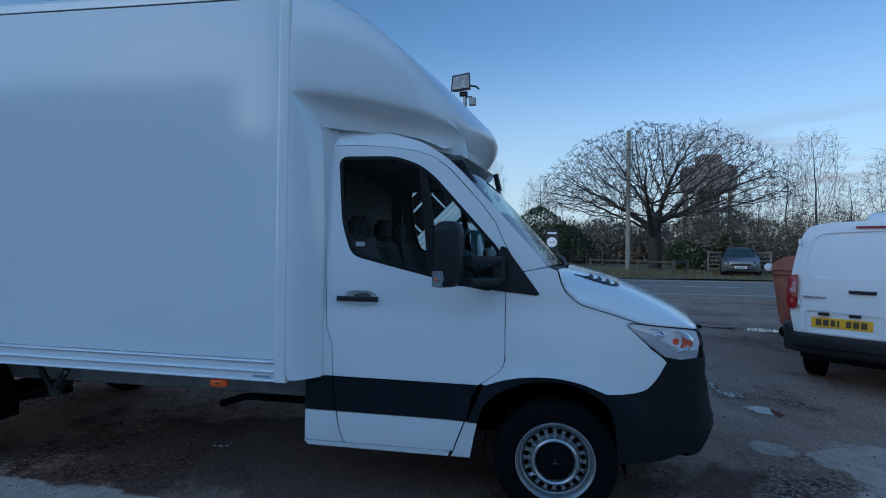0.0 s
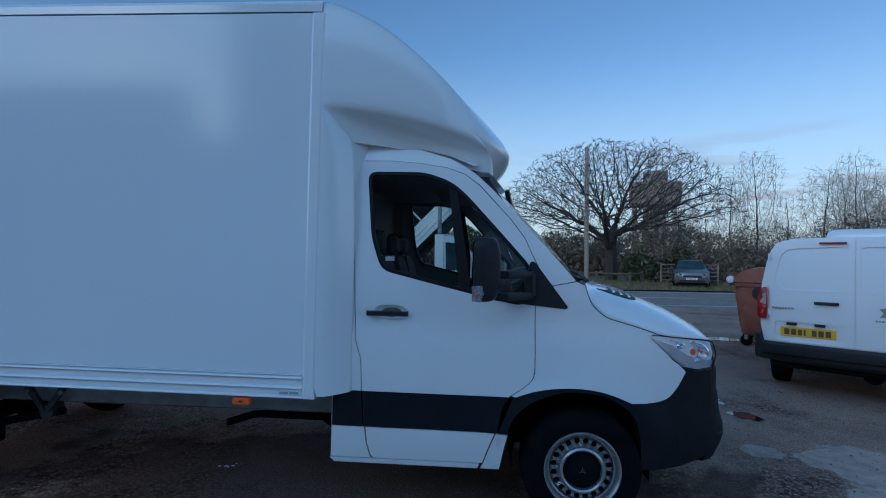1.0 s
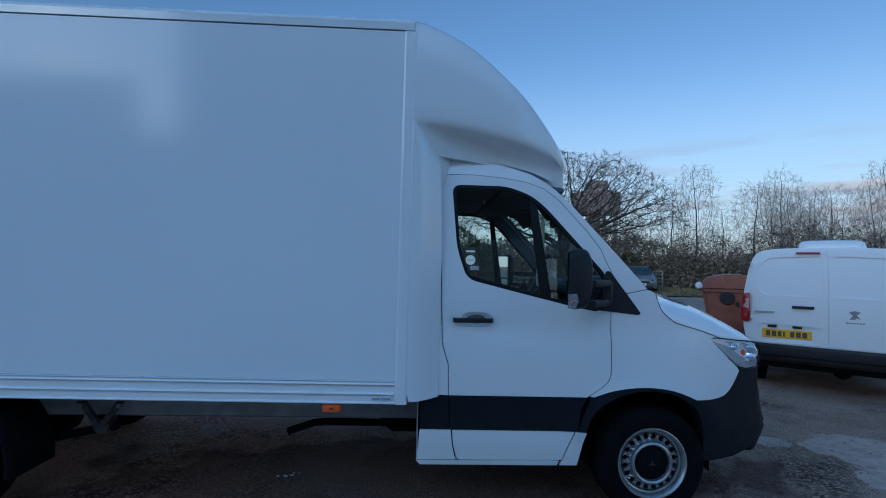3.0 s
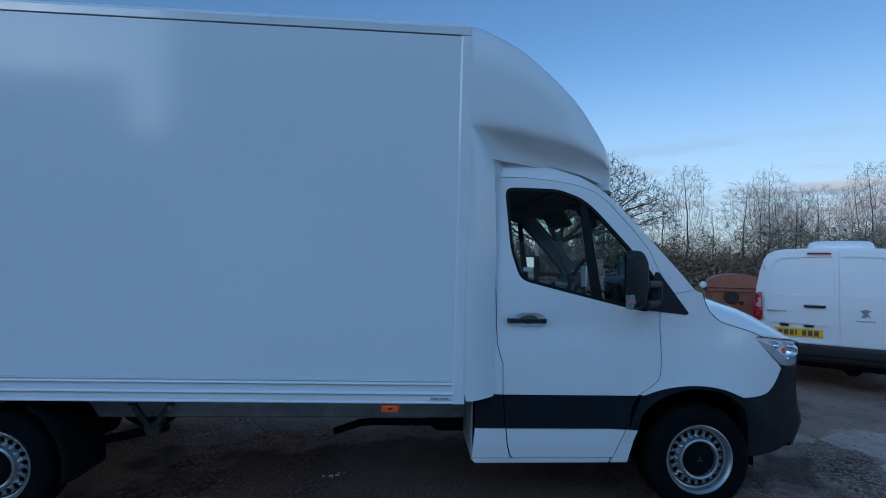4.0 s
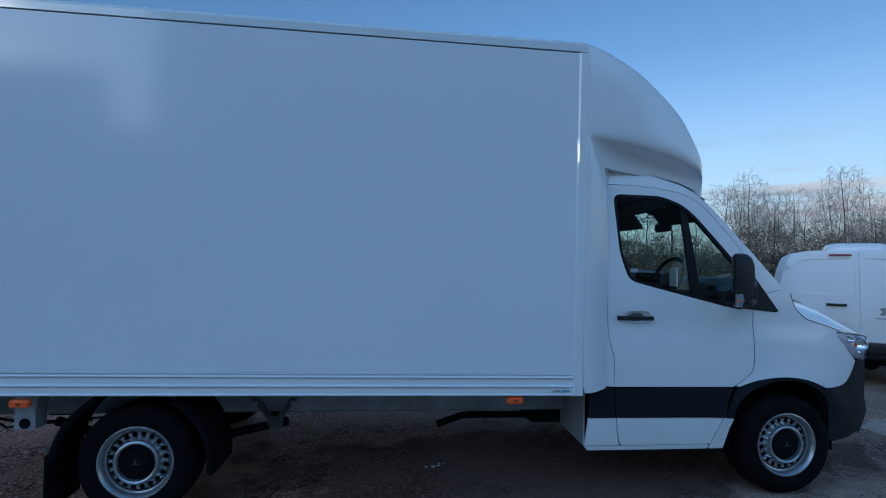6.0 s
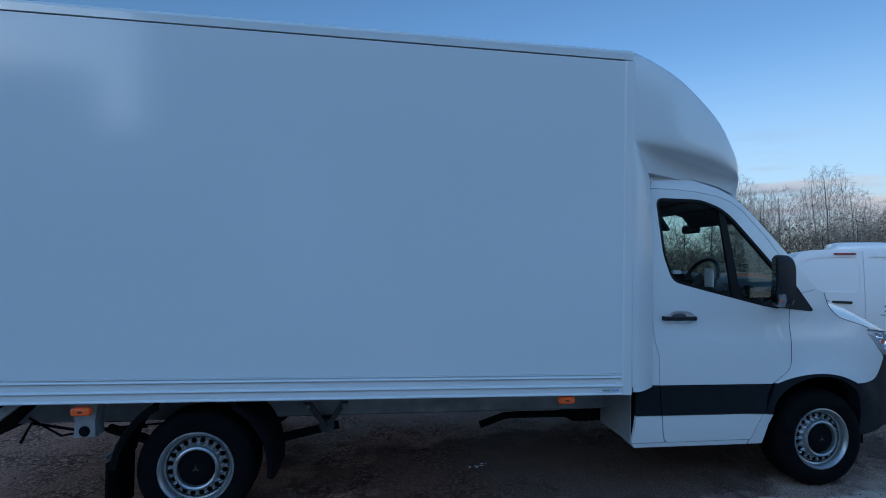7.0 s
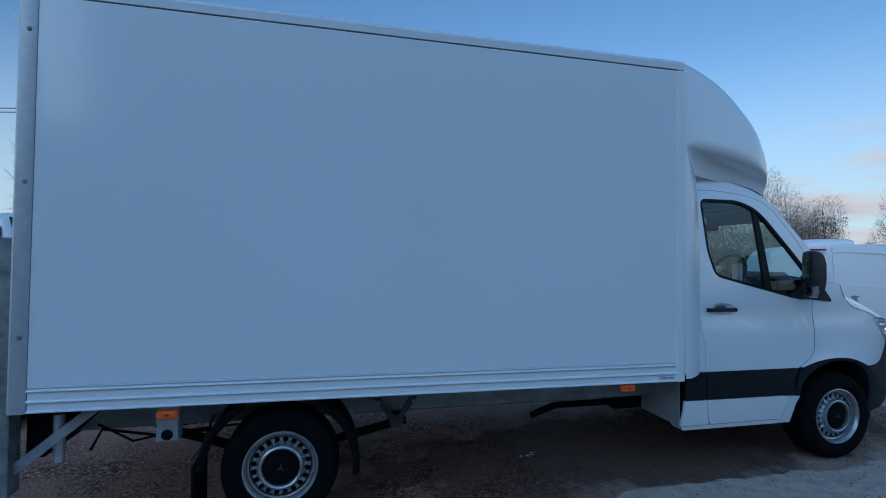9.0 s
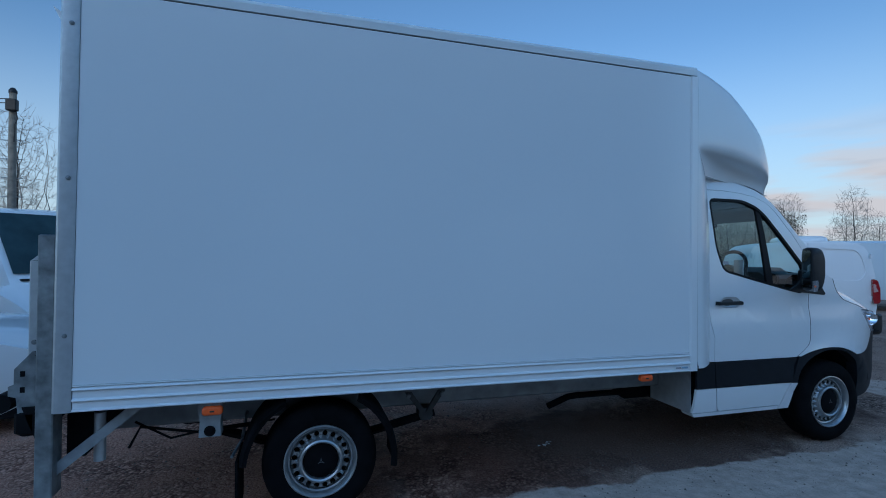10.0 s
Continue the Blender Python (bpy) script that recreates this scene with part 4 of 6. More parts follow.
# wheels
def wheel(x, y_face, flip, hub):
    """A steel wheel whose outer face looks to -y*flip."""
    s = flip
    c = (x, y_face, 0.35)
    t = part("wheel", Shape().spin([(0.215, 0.02 * s), (0.225, 0.0), (0.245, -0.008 * s), (0.29, -0.012 * s), (0.33, 0.0), (0.345, 0.022 * s), (0.35, 0.05 * s), (0.35, 0.19 * s), (0.325, 0.235 * s), (0.24, 0.24 * s), (0.215, 0.22 * s)], c, steps=56, closed=True), M_RUBBER, truck, "black road tyre on a silver steel wheel")
    part("rim", Shape().spin([(0.222, 0.012 * s), (0.222, -0.006 * s), (0.215, -0.008 * s), (0.205, 0.004 * s), (0.199, 0.018 * s), (0.196, 0.032 * s), (0.187, 0.036 * s), (0.184, 0.075 * s), (0.187, 0.2 * s)], c, steps=56), M_STEEL, t, "silver steel rim", angle=30)
    # disc with a ring of holes
    bm = bmesh.new()
    N, per = 20, 12
    def add_loop(r, o, n):
        return [bm.verts.new((x + r * math.cos(2 * math.pi * k / n), y_face + o * s, 0.35 + r * math.sin(2 * math.pi * k / n))) for k in range(n)]
    loops = [add_loop(0.186, 0.055, 96)]
    for k in range(N):
        a = 2 * math.pi * (k + 0.5) / N
        loops.append([bm.verts.new((x + 0.162 * math.cos(a) + 0.0175 * math.cos(b) * math.cos(a) - 0.0165 * math.sin(b) * math.sin(a), y_face + 0.034 * s, 0.35 + 0.162 * math.sin(a) + 0.0175 * math.cos(b) * math.sin(a) + 0.0165 * math.sin(b) * math.cos(a))) for b in [2 * math.pi * j / per for j in range(per)]])
    loops.append(add_loop(0.134, 0.012, 96))
    for lp in loops:
        for i in range(len(lp)):
            bm.edges.new((lp[i - 1], lp[i]))
    bmesh.ops.triangle_fill(bm, use_beauty=True, edges=bm.edges[:])
    rim_edges = [e for e in bm.edges if e.is_boundary]
    for g in bmesh.ops.extrude_edge_only(bm, edges=rim_edges)["geom"]:
        if isinstance(g, bmesh.types.BMVert):
            g.co.y += 0.012 * s
    bmesh.ops.recalc_face_normals(bm, faces=bm.faces)
    part("wheel_disc", bm, M_STEEL, t, angle=25)
    part("disc_ring", Shape().spin([(0.137, 0.016 * s), (0.131, -0.002 * s), (0.121, -0.008 * s), (0.112, -0.002 * s), (0.106, 0.03 * s)], c, steps=48), M_STEEL, t)
    part("hub_cap", Shape().spin([(0.108, 0.03 * s), (0.106, 0.016 * s), (0.09, 0.006 * s), (0.05, -0.002 * s), (0.03, -0.004 * s), (0.001, -0.004 * s)], c, steps=40), M_RUBBER, t, "black plastic wheel centre cap")
    star = Shape()
    for k in range(3):
        a = math.pi / 2 + 2 * math.pi * k / 3
        star.add([(x + r * math.cos(a + d), y_face - 0.0065 * s, 0.35 + r * math.sin(a + d)) for r, d in ((0.026, 0), (0.006, 1.0), (0.006, -1.0))], [(0, 1, 2)])
    part("cap_mark", star, M_DASH, t, fix=False)
    part("brake_drum", Shape().spin([(0.0, 0.09 * s), (0.17, 0.09 * s), (0.18, 0.2 * s)], c, steps=24), M_UNDER, t)


for x, yf in ((0.0, 0.965), (-4.325, 0.985)):
    wheel(x, -yf, 1, True)
    wheel(x, yf, -1, True)
# inner arches and front underbody
for flip in (1, -1):
    rows = [[(0.40 * math.cos(a), -flip * y, 0.36 + 0.46 * math.sin(a)) for a in [math.pi * k / 14 - 0.15 for k in range(16)]] for y in (0.93, 0.55)]
    part("arch_liner", Shape().rings(rows, closed=False), M_UNDER, truck, "black wheel arch liner")
part("underbody", Shape().box(-1.42, 0.80, -0.54, 0.54, 0.33, 0.75, 0.03), M_UNDER, truck)
part("floor_pan", Shape().box(-1.47, -0.48, -0.93, 0.93, 0.36, 0.76, 0.02), M_UNDER, truck)
part("cab_rear_wall", Shape().box(-1.50, -1.455, -0.92, 0.92, 0.77, 2.24, 0.01), M_LINER, truck)
part("step_side_end", Shape().box(-1.482, -1.474, -0.955, -0.50, 0.37, 0.745), M_ALU, truck, "plain grey steel step end", smooth=False)

# ---- cab inside ----
dash = []
for x, z in ((0.04, 1.40), (-0.03, 1.44), (-0.16, 1.465), (-0.34, 1.46), (-0.41, 1.42), (-0.43, 1.28), (-0.38, 1.08), (-0.20, 0.92), (-0.1, 0.78)):
    dash.append([(x - 0.10 * s * s * (x > -0.1), s * min(0.90, cab_w(max(x, 0), z) - 0.08), z + (0.05 if abs(s + 0.5) < 0.22 else 0) * (-0.42 < x < -0.1)) for s in [k / 14 for k in range(-14, 15)]])
dashboard = part("dashboard", Shape().rings(dash, closed=False), M_DASH, truck, "charcoal dashboard with a silver-grey fascia")
part("centre_fascia", Shape().box(-0.46, -0.40, -0.17, 0.30, 1.20, 1.55, 0.02), M_FASCIA, dashboard)
part("passenger_fascia", Shape().box(-0.45, -0.39, 0.31, 0.86, 1.24, 1.42, 0.02), M_FASCIA, dashboard)
part("display", Shape().box(-0.467, -0.461, -0.05, 0.18, 1.43, 1.53), M_SCREENOFF, dashboard, "dark display screen", smooth=False)
for y, z in ((-0.115, 1.48), (0.245, 1.48), (0.78, 1.37), (-0.82, 1.42)):
    vent = part("air_vent", Shape().spin([(0.0, 0.0), (0.032, -0.004), (0.042, -0.016), (0.05, -0.012), (0.052, 0.01)], (-0.462, y, z), axis="x", steps=20), M_BLACK, dashboard, "round black air vent")
wheel_c = Vector((-0.63, -0.50, 1.485))
tilt = Matrix.Rotation(radians(-66), 4, "Y")
ring = [wheel_c + tilt @ Vector((0.19 * math.cos(a), 0.19 * math.sin(a), 0)) for a in [2 * math.pi * k / 28 for k in range(29)]]
steer = part("steering_wheel", Shape().tube(ring, 0.016, 8), M_BLACK, truck, "black steering wheel")
for a in (0.0, math.pi, -math.pi / 2):
    part("spoke", Shape().tube([wheel_c, wheel_c + tilt @ Vector((0.185 * math.sin(a), 0.185 * math.cos(a) if abs(a) != math.pi / 2 else 0, 0))], 0.018, 6), M_BLACK, steer)
part("card", Shape().box(-0.665, -0.655, -0.70, -0.60, 1.44, 1.585, 0.003), M_PAPER, steer, "white card tucked behind the wheel rim")
part("steering_boss", Shape().tube([wheel_c + tilt @ Vector((0, 0, 0.02)), wheel_c + tilt @ Vector((0, 0, -0.05)), wheel_c + tilt @ Vector((0, 0, -0.22))], [0.055, 0.07, 0.05], 12), M_DASH, steer)
for y0, y1 in ((-0.72, -0.24), (-0.10, 0.36), (0.38, 0.84)):
    seat = part("seat", Shape().box(-1.14, -0.62, y0, y1, 0.92, 1.08, 0.05), M_CLOTH, truck, "dark cloth cab seat")
    back = [[(x, y, z) for y, x in ((y0 + i, x0), (y1 - i, x0), (y1 - i + 0.01, x0 - 0.1), (y0 + i - 0.01, x0 - 0.1))] for x0, z, i in ((-1.12, 1.04, 0.03), (-1.14, 1.2, 0.0), (-1.20, 1.40, 0.01), (-1.24, 1.53, 0.06), (-1.255, 1.57, 0.12))]
    part("seat_back", Shape().rings(back, caps=True), M_CLOTH, seat)
    mid_y = (y0 + y1) / 2
    part("headrest", Shape().box(-1.37, -1.27, mid_y - 0.13, mid_y + 0.13, 1.58, 1.75, 0.04), M_CLOTH, seat)
part("seat_base", Shape().box(-1.08, -0.55, -0.75, 0.85, 0.70, 0.93, 0.03), M_DASH, truck)
part("interior_mirror", Shape().box(-0.40, -0.36, -0.14, 0.10, 1.90, 1.98, 0.015), M_BLACK, truck, "black interior mirror")
part("mirror_stalk", Shape().tube([(-0.37, -0.02, 1.97), (-0.40, -0.02, 2.10)], 0.02, 6), M_BLACK, truck)
for y0, y1 in ((-0.78, -0.16), (0.16, 0.78)):
    part("sun_visor", Shape().rings([[(x, y, z) for x, z in ((-0.62, 2.075), (-0.55, 2.06), (-0.47, 1.945), (-0.485, 1.935), (-0.56, 2.03), (-0.63, 2.05))] for y in (y0, y1)], caps=True), M_DASH, truck, "dark folded sun visor")
part("headlining", Shape().box(-1.45, -0.66, -0.885, 0.885, 2.088, 2.11, 0.004), M_LINER, truck)
part("overhead_shelf", Shape().box(-0.95, -0.55, -0.86, 0.86, 2.06, 2.10, 0.01), M_LINER, truck)
for flip in (1, -1):
    for x0, x1, z0, z1 in ((-1.28, -0.34, 0.95, 1.26),):
        part("door_card", Shape().box(x0, x1, min(-flip * 0.95, -flip * 0.90), max(-flip * 0.95, -flip * 0.90), z0, z1, 0.015), M_DASH, truck)

# ---- load box ----
W = BOX_W
part("side_panel", Shape().box(-5.60, -1.6175, -W, -W + 0.03, 0.889, 2.992), M_PANEL, truck, "plain white gelcoat side panel", smooth=False)
part("side_panel", Shape().box(-5.60, -1.6175, W - 0.03, W, 0.889, 2.992), M_PANEL, truck, smooth=False)
part("box_floor", Shape().box(-5.66, -1.55, -W + 0.06, W - 0.06, 0.77, 0.93), M_UNDER, truck, smooth=False)
part("front_bulkhead", Shape().box(-1.60, -1.57, -W + 0.04, W - 0.04, 0.93, 3.0), M_PANEL, truck, smooth=False)
part("rear_doors", Shape().box(-5.65, -5.61, -W + 0.04, W - 0.04, 0.93, 3.0), M_PANEL, truck, smooth=False)
roof_profile = [(-W + 0.02, 2.995), (-W - 0.004, 3.0), (-W - 0.006, 3.045), (-W + 0.006, 3.066), (-W + 0.03, 3.076), (-W + 0.12, 3.082), (0, 3.09)]
roof_profile = roof_profile + [(-y, z) for y, z in roof_profile[-2::-1]]
part("roof", Shape().rings([[(x, y, z) for y, z in roof_profile] for x in (-5.69, -1.56)], caps=True), M_GRP, truck, "white roof cap", angle=20)
for flip in (1, -1):
    part("roof_seal", Shape().box(-5.60, -1.6175, min(-flip * (W + 0.001), -flip * (W - 0.02)), max(-flip * (W + 0.001), -flip * (W - 0.02)), 2.9922, 2.9945), M_SEAL, truck, smooth=False)
    skirt = [(0.9985, 0.75), (1.086, 0.748), (1.100, 0.7495), (1.102, 0.755), (1.098, 0.760), (1.090, 0.764)]
    for z in (0.798, 0.855):
        skirt += [(1.090, z), (1.081, z + 0.002), (1.081, z + 0.0055), (1.104, z + 0.006), (1.106, z + 0.010), (1.101, z + 0.016), (1.090, z + 0.021)]
    skirt += [(1.091, 0.8765), (1.084, 0.878), (1.084, 0.881), (1.098, 0.8815), (1.098, 0.886), (1.088, 0.888), (1.0, 0.888)]
    part("skirt_rail", Shape().rings([[(x, -flip * y, z) for y, z in skirt] for x in (-5.598, -1.6175)], caps=True), M_PAINT, truck, "ribbed white skirt rail", angle=20)
    post = [(-1.618, W - 0.02), (-1.618, W + 0.004), (-1.606, W + 0.010), (-1.556, W + 0.010), (-1.545, W + 0.004), (-1.54, W - 0.02)]
    part("corner_post", Shape().rings([[(x, -flip * y, z) for x, y in post] for z in (0.748, 2.99)], caps=True), M_PAINT, truck, "white front corner post", angle=25)
    rpost = [(-5.602, W - 0.02), (-5.602, W + 0.004), (-5.612, W + 0.008), (-5.678, W + 0.008), (-5.69, W), (-5.69, W - 0.10)]
    rp = part("rear_post", Shape().rings([[(x, -flip * y, z) for x, y in rpost] for z in (0.746, 3.0)], caps=True), M_ALU, truck, "grey aluminium rear corner post", angle=25)
    for z in (1.15, 1.98, 2.80):
        part("bolt_head", Shape().spin([(0.0, -0.012 * flip), (0.008, -0.010 * flip), (0.012, -0.004 * flip), (0.0125, 0.0)], (-5.637, -flip * (W + 0.009), z), steps=12), M_GALV, rp, "domed bolt head")

# moulded pod over the cab
POD = [  # x at the side, side top z, crease z, half width, under z, how far the middle reaches ahead
    (-1.545, 3.080, 2.485, 1.098, 2.26, 0.0),
    (-1.48, 3.066, 2.475, 1.098, 2.258, 0.0),
    (-1.35, 3.013, 2.452, 1.095, 2.25, 0.01),
    (-1.18, 2.917, 2.420, 1.088, 2.235, 0.03),
    (-1.0, 2.770, 2.380, 1.070, 2.205, 0.06),
    (-0.86, 2.635, 2.348, 1.045, 2.165, 0.10),
    (-0.74, 2.495, 2.322, 0.990, 2.12, 0.145),
    (-0.65, 2.375, 2.300, 0.935, 2.10, 0.185),
    (-0.595, 2.29, 2.262, 0.870, 2.09, 0.205),
    (-0.605, 2.22, 2.205, 0.830, 2.09, 0.20),
    (-0.65, 2.15, 2.14, 0.80, 2.085, 0.18),
    (-0.70, 2.10, 2.095, 0.785, 2.075, 0.165),
    (-0.73, 2.075, 2.072, 0.77, 2.066, 0.15),
]
COVE = (0.0, 0.045, 0.10, 0.145, 0.16, 0.155, 0.135, 0.105, 0.075, 0.05, 0.03, 0.02, 0.015)  # how deep the shoulder is hollowed out below its crease
rows = []
for x, zt, zc, wd, zu, nose, cove in smooth([(*p, c) for p, c in zip(POD, COVE)], 3):
    drop = zc - zu
    half = [(wd - cove - 0.012, zu), (wd - cove - 0.004, zu + 0.25 * drop), (wd - 0.95 * cove, zu + 0.45 * drop), (wd - 0.80 * cove, zu + 0.62 * drop), (wd - 0.52 * cove, zu + 0.76 * drop), (wd - 0.26 * cove, zc - min(0.046, 0.18 * drop)), (wd - 0.10 * cove, zc - min(0.020, 0.08 * drop)), (wd - 0.03 * cove, zc + 0.012 * min(1, max(0.05, (zt - zc) * 3))), (wd, zc + 0.06 * min(1, max(0.05, (zt - zc) * 3)))]
    span = max(zt - zc, 0.0)
    half += [(wd - 0.001, zc + 0.22 * span), (wd - 0.004, zc + 0.5 * span), (wd - 0.008, zc + 0.76 * span), (wd - 0.014, zc + 0.88 * span), (wd - 0.028, zc + 0.945 * span), (wd - 0.055, zc + 0.985 * span), (wd - 0.11, zt), (wd * 0.6, zt + 0.03), (wd * 0.3, zt + 0.045), (0, zt + 0.05)]
    loop = [(-y, z) for y, z in half] + [(y, z) for y, z in half[-2::-1]]
    rows.append([(x + nose * (1 - (y / wd) ** 2) ** 0.7, y, z) for y, z in loop])
pod = part("cab_pod", Shape().rings(rows, closed=False), M_GRP, truck, "white moulded aerodynamic pod above the cab", angle=80)
part("pod_underside", Shape().rings([[r[0], (r[len(r) // 2][0] - 0.02, 0, r[0][2] + 0.004), r[-1]] for r in rows], closed=False), M_GRP, pod)
# side fairing between box and cab
for flip in (1, -1):
    rows = []
    for z in (0.757, 0.80, 1.1, 1.4, 1.7, 2.0, 2.2, 2.30, 2.38, 2.44, 2.476):
        up = max(0.0, (z - 1.75) / 0.73)
        w_end = 1.012 - 0.02 * up + 0.10 * max(0, up - 0.6)
        x_end = -1.352 - 0.03 * up - 0.13 * max(0, (z - 2.2) / 0.28) ** 1.5
        x_start = -1.545 + (0.012 if z < 0.76 else 0)
        rows.append([(x_start, -flip * 1.096, z), (x_start + 0.25 * (x_end - x_start), -flip * (1.096 - 0.004), z), (x_start + 0.6 * (x_end - x_start), -flip * (1.092 - 0.35 * (1.092 - w_end)), z + (0.006 if z < 0.76 else 0)), (x_end - 0.012, -flip * (w_end + 0.012), z + (0.012 if z < 0.76 else 0)), (x_end, -flip * w_end, z + (0.016 if z < 0.76 else 0)), (x_end + 0.03 * (z > 2.1), -flip * (w_end - 0.04), z), (x_end + 0.08 * (z > 2.1), -flip * (w_end - 0.10), z)])
    rows = [smooth(row, 3) for row in rows]
    rows = [[(x, y * 0.97, z - 0.001) for x, y, z in rows[0]]] + rows
    part("side_fairing", Shape().rings(rows, closed=False), M_GRP, truck, "white moulded fairing between box and cab", angle=75)

# ---- underneath ----
for flip in (1, -1):
    part("chassis_rail", Shape().box(-5.60, -1.30, min(-flip * 0.50, -flip * 0.60), max(-flip * 0.50, -flip * 0.60), 0.50, 0.64, 0.012), M_CHASSIS, truck, "grey steel chassis rail")
    part("subframe", Shape().box(-5.60, -1.50, min(-flip * 0.56, -flip * 0.66), max(-flip * 0.56, -flip * 0.66), 0.642, 0.765, 0.006), M_CHASSIS, truck)
    for x in (-1.99, -4.925):
        plate = part("marker_bracket", Shape().box(x - 0.035, x + 0.035, min(-flip * 1.055, -flip * 1.05), max(-flip * 1.055, -flip * 1.05), 0.695, 0.75), M_CHASSIS, truck, smooth=False)
        oval = rounded([(x - 0.055, 0.683), (x + 0.055, 0.683), (x + 0.055, 0.731), (x - 0.055, 0.731)], 0.03, 6)
        lens = part("side_marker", Shape().rings([[(px, -flip * y, pz) for px, pz in grow(oval, d)] for y, d in ((1.052, 0.0), (1.074, 0.0), (1.080, -0.005), (1.082, -0.012))], caps=True), M_AMBER, plate, "amber oval side marker lamp")
        part("marker_print", Shape().box(x - 0.012, x + 0.012, min(-flip * 1.0835, -flip * 1.08), max(-flip * 1.0835, -flip * 1.08), 0.702, 0.711), M_INK, lens, smooth=False)
for x in (-5.2, -4.7, -3.4, -2.6, -1.8):
    part("cross_member", Shape().box(x - 0.03, x + 0.03, -0.66, 0.66, 0.69, 0.765), M_CHASSIS, truck, smooth=False)
for flip in (1, -1):
    # arched rear mudguards in two pieces, with flaps
    for a0, a1 in ((-0.12, 1.05), (2.05, 3.05)):
        rows = []
        for k in range(11):
            a = a0 + (a1 - a0) * k / 10
            rows.append([(-4.325 + r * math.cos(a), -flip * y, 0.345 + r * math.sin(a)) for r, y in ((0.432, 1.025), (0.430, 1.038), (0.455, 1.046), (0.470, 1.035), (0.478, 0.99), (0.478, 0.70), (0.464, 0.70), (0.462, 0.98), (0.448, 1.02))])
        part("mudguard", Shape().rings(rows, caps=True), M_RUBBER, truck, "black moulded plastic rear mudguard", angle=50)
    part("mud_flap", Shape().box(-4.815, -4.797, min(-flip * 0.70, -flip * 1.03), max(-flip * 0.70, -flip * 1.03), 0.08, 0.42, 0.004), M_RUBBER, truck, "black rubber mud flap", smooth=False)
    part("mudguard_stay", Shape().tube([(-4.83, -flip * 0.98, 0.40), (-4.79, -flip * 0.80, 0.44), (-4.78, -flip * 0.6, 0.55)], 0.010, 6), M_GALV, truck)
    part("leaf_spring", Shape().tube([(-5.0, -flip * 0.62, 0.50), (-4.6, -flip * 0.62, 0.36), (-4.325, -flip * 0.62, 0.31), (-4.0, -flip * 0.62, 0.37), (-3.5, -flip * 0.62, 0.47)], 0.03, 6), M_UNDER, truck)
    hang = part("spring_hanger", Shape().rings([[(x, -flip * y, z) for x, z in ((-3.615, 0.50), (-3.525, 0.50), (-3.515, 0.45), (-3.535, 0.412), (-3.60, 0.412), (-3.62, 0.45))] for y in (0.58, 0.68)], caps=True), M_DARKSTEEL, truck, "dark steel spring hanger")
    for x in (-3.70, -3.45):
        part("hanger_strut", Shape().rings([[(x + 0.025, -flip * y, 0.62), (x - 0.025, -flip * y, 0.62), (-3.60 if x < -3.6 else -3.58, -flip * y, 0.46), (-3.56 if x < -3.6 else -3.54, -flip * y, 0.46)] for y in (0.665, 0.69)], caps=True), M_DARKSTEEL, hang, smooth=False)
        part("strut_bolt", Shape().spin([(0.0, -0.014 * flip), (0.014, -0.012 * flip), (0.018, 0.0)], (x, -flip * 0.69, 0.595), steps=10), M_GALV, hang)
    sh = part("spring_shackle", Shape().rings([[(x, -flip * y, z) for x, z in ((-5.02, 0.74), (-4.88, 0.74), (-4.895, 0.62), (-4.89, 0.53), (-5.01, 0.53), (-5.005, 0.62))] for y in (0.88, 0.98)], caps=True), M_CHASSIS, truck, "grey steel spring shackle")
    part("shackle_bush", Shape().spin([(0.0, -0.012 * flip), (0.022, -0.012 * flip), (0.03, -0.002 * flip), (0.032, 0.0)], (-4.95, -flip * 0.982, 0.565), steps=14), M_UNDER, sh)
for x in (-5.25, -5.1, -4.62, -3.2, -2.9, -2.35, -2.2, -1.75):
    part("rail_hole", Shape().spin([(0.0, -0.0015), (0.011, -0.0015), (0.011, 0.0)], (x, -0.661, 0.70), steps=10), M_UNDER, truck, fix=False)
part("rear_axle", Shape().tube([(-4.325, -0.8, 0.345), (-4.325, 0.8, 0.345)], 0.07, 12), M_UNDER, truck)
part("differential", Shape().spin([(0.0, -0.16), (0.10, -0.13), (0.15, 0), (0.10, 0.13), (0.0, 0.16)], (-4.325, 0, 0.345), axis="x", steps=16), M_UNDER, truck)
part("prop_shaft", Shape().tube([(-4.2, 0, 0.40), (-1.4, 0, 0.52)], 0.045, 10), M_UNDER, truck)
part("exhaust_pipe", Shape().tube([(-1.30, -0.38, 0.40), (-2.14, -0.38, 0.404), (-2.23, -0.38, 0.398), (-2.42, -0.38, 0.333)], 0.027, 12), M_UNDER, truck, "dark exhaust tailpipe")
part("silencer", Shape().tube([(-1.75, -0.36, 0.42), (-1.66, -0.36, 0.42), (-1.3, -0.36, 0.42), (-1.25, -0.36, 0.42)], [0.03, 0.085, 0.085, 0.05], 14), M_UNDER, truck)
part("spare_carrier", Shape().box(-5.3, -4.85, -0.4, 0.4, 0.42, 0.60, 0.05), M_UNDER, truck)
part("brake_line", Shape().tube([(-5.42, -0.78, 0.44), (-5.36, -0.78, 0.56), (-5.05, -0.78, 0.50), (-4.7, -0.75, 0.51)], 0.009, 6), M_UNDER, truck)
part("cable_loop", Shape().tube([(-5.40, -0.74, 0.58), (-5.20, -0.76, 0.47), (-5.0, -0.74, 0.50), (-4.6, -0.72, 0.52)], 0.007, 6), M_UNDER, truck)

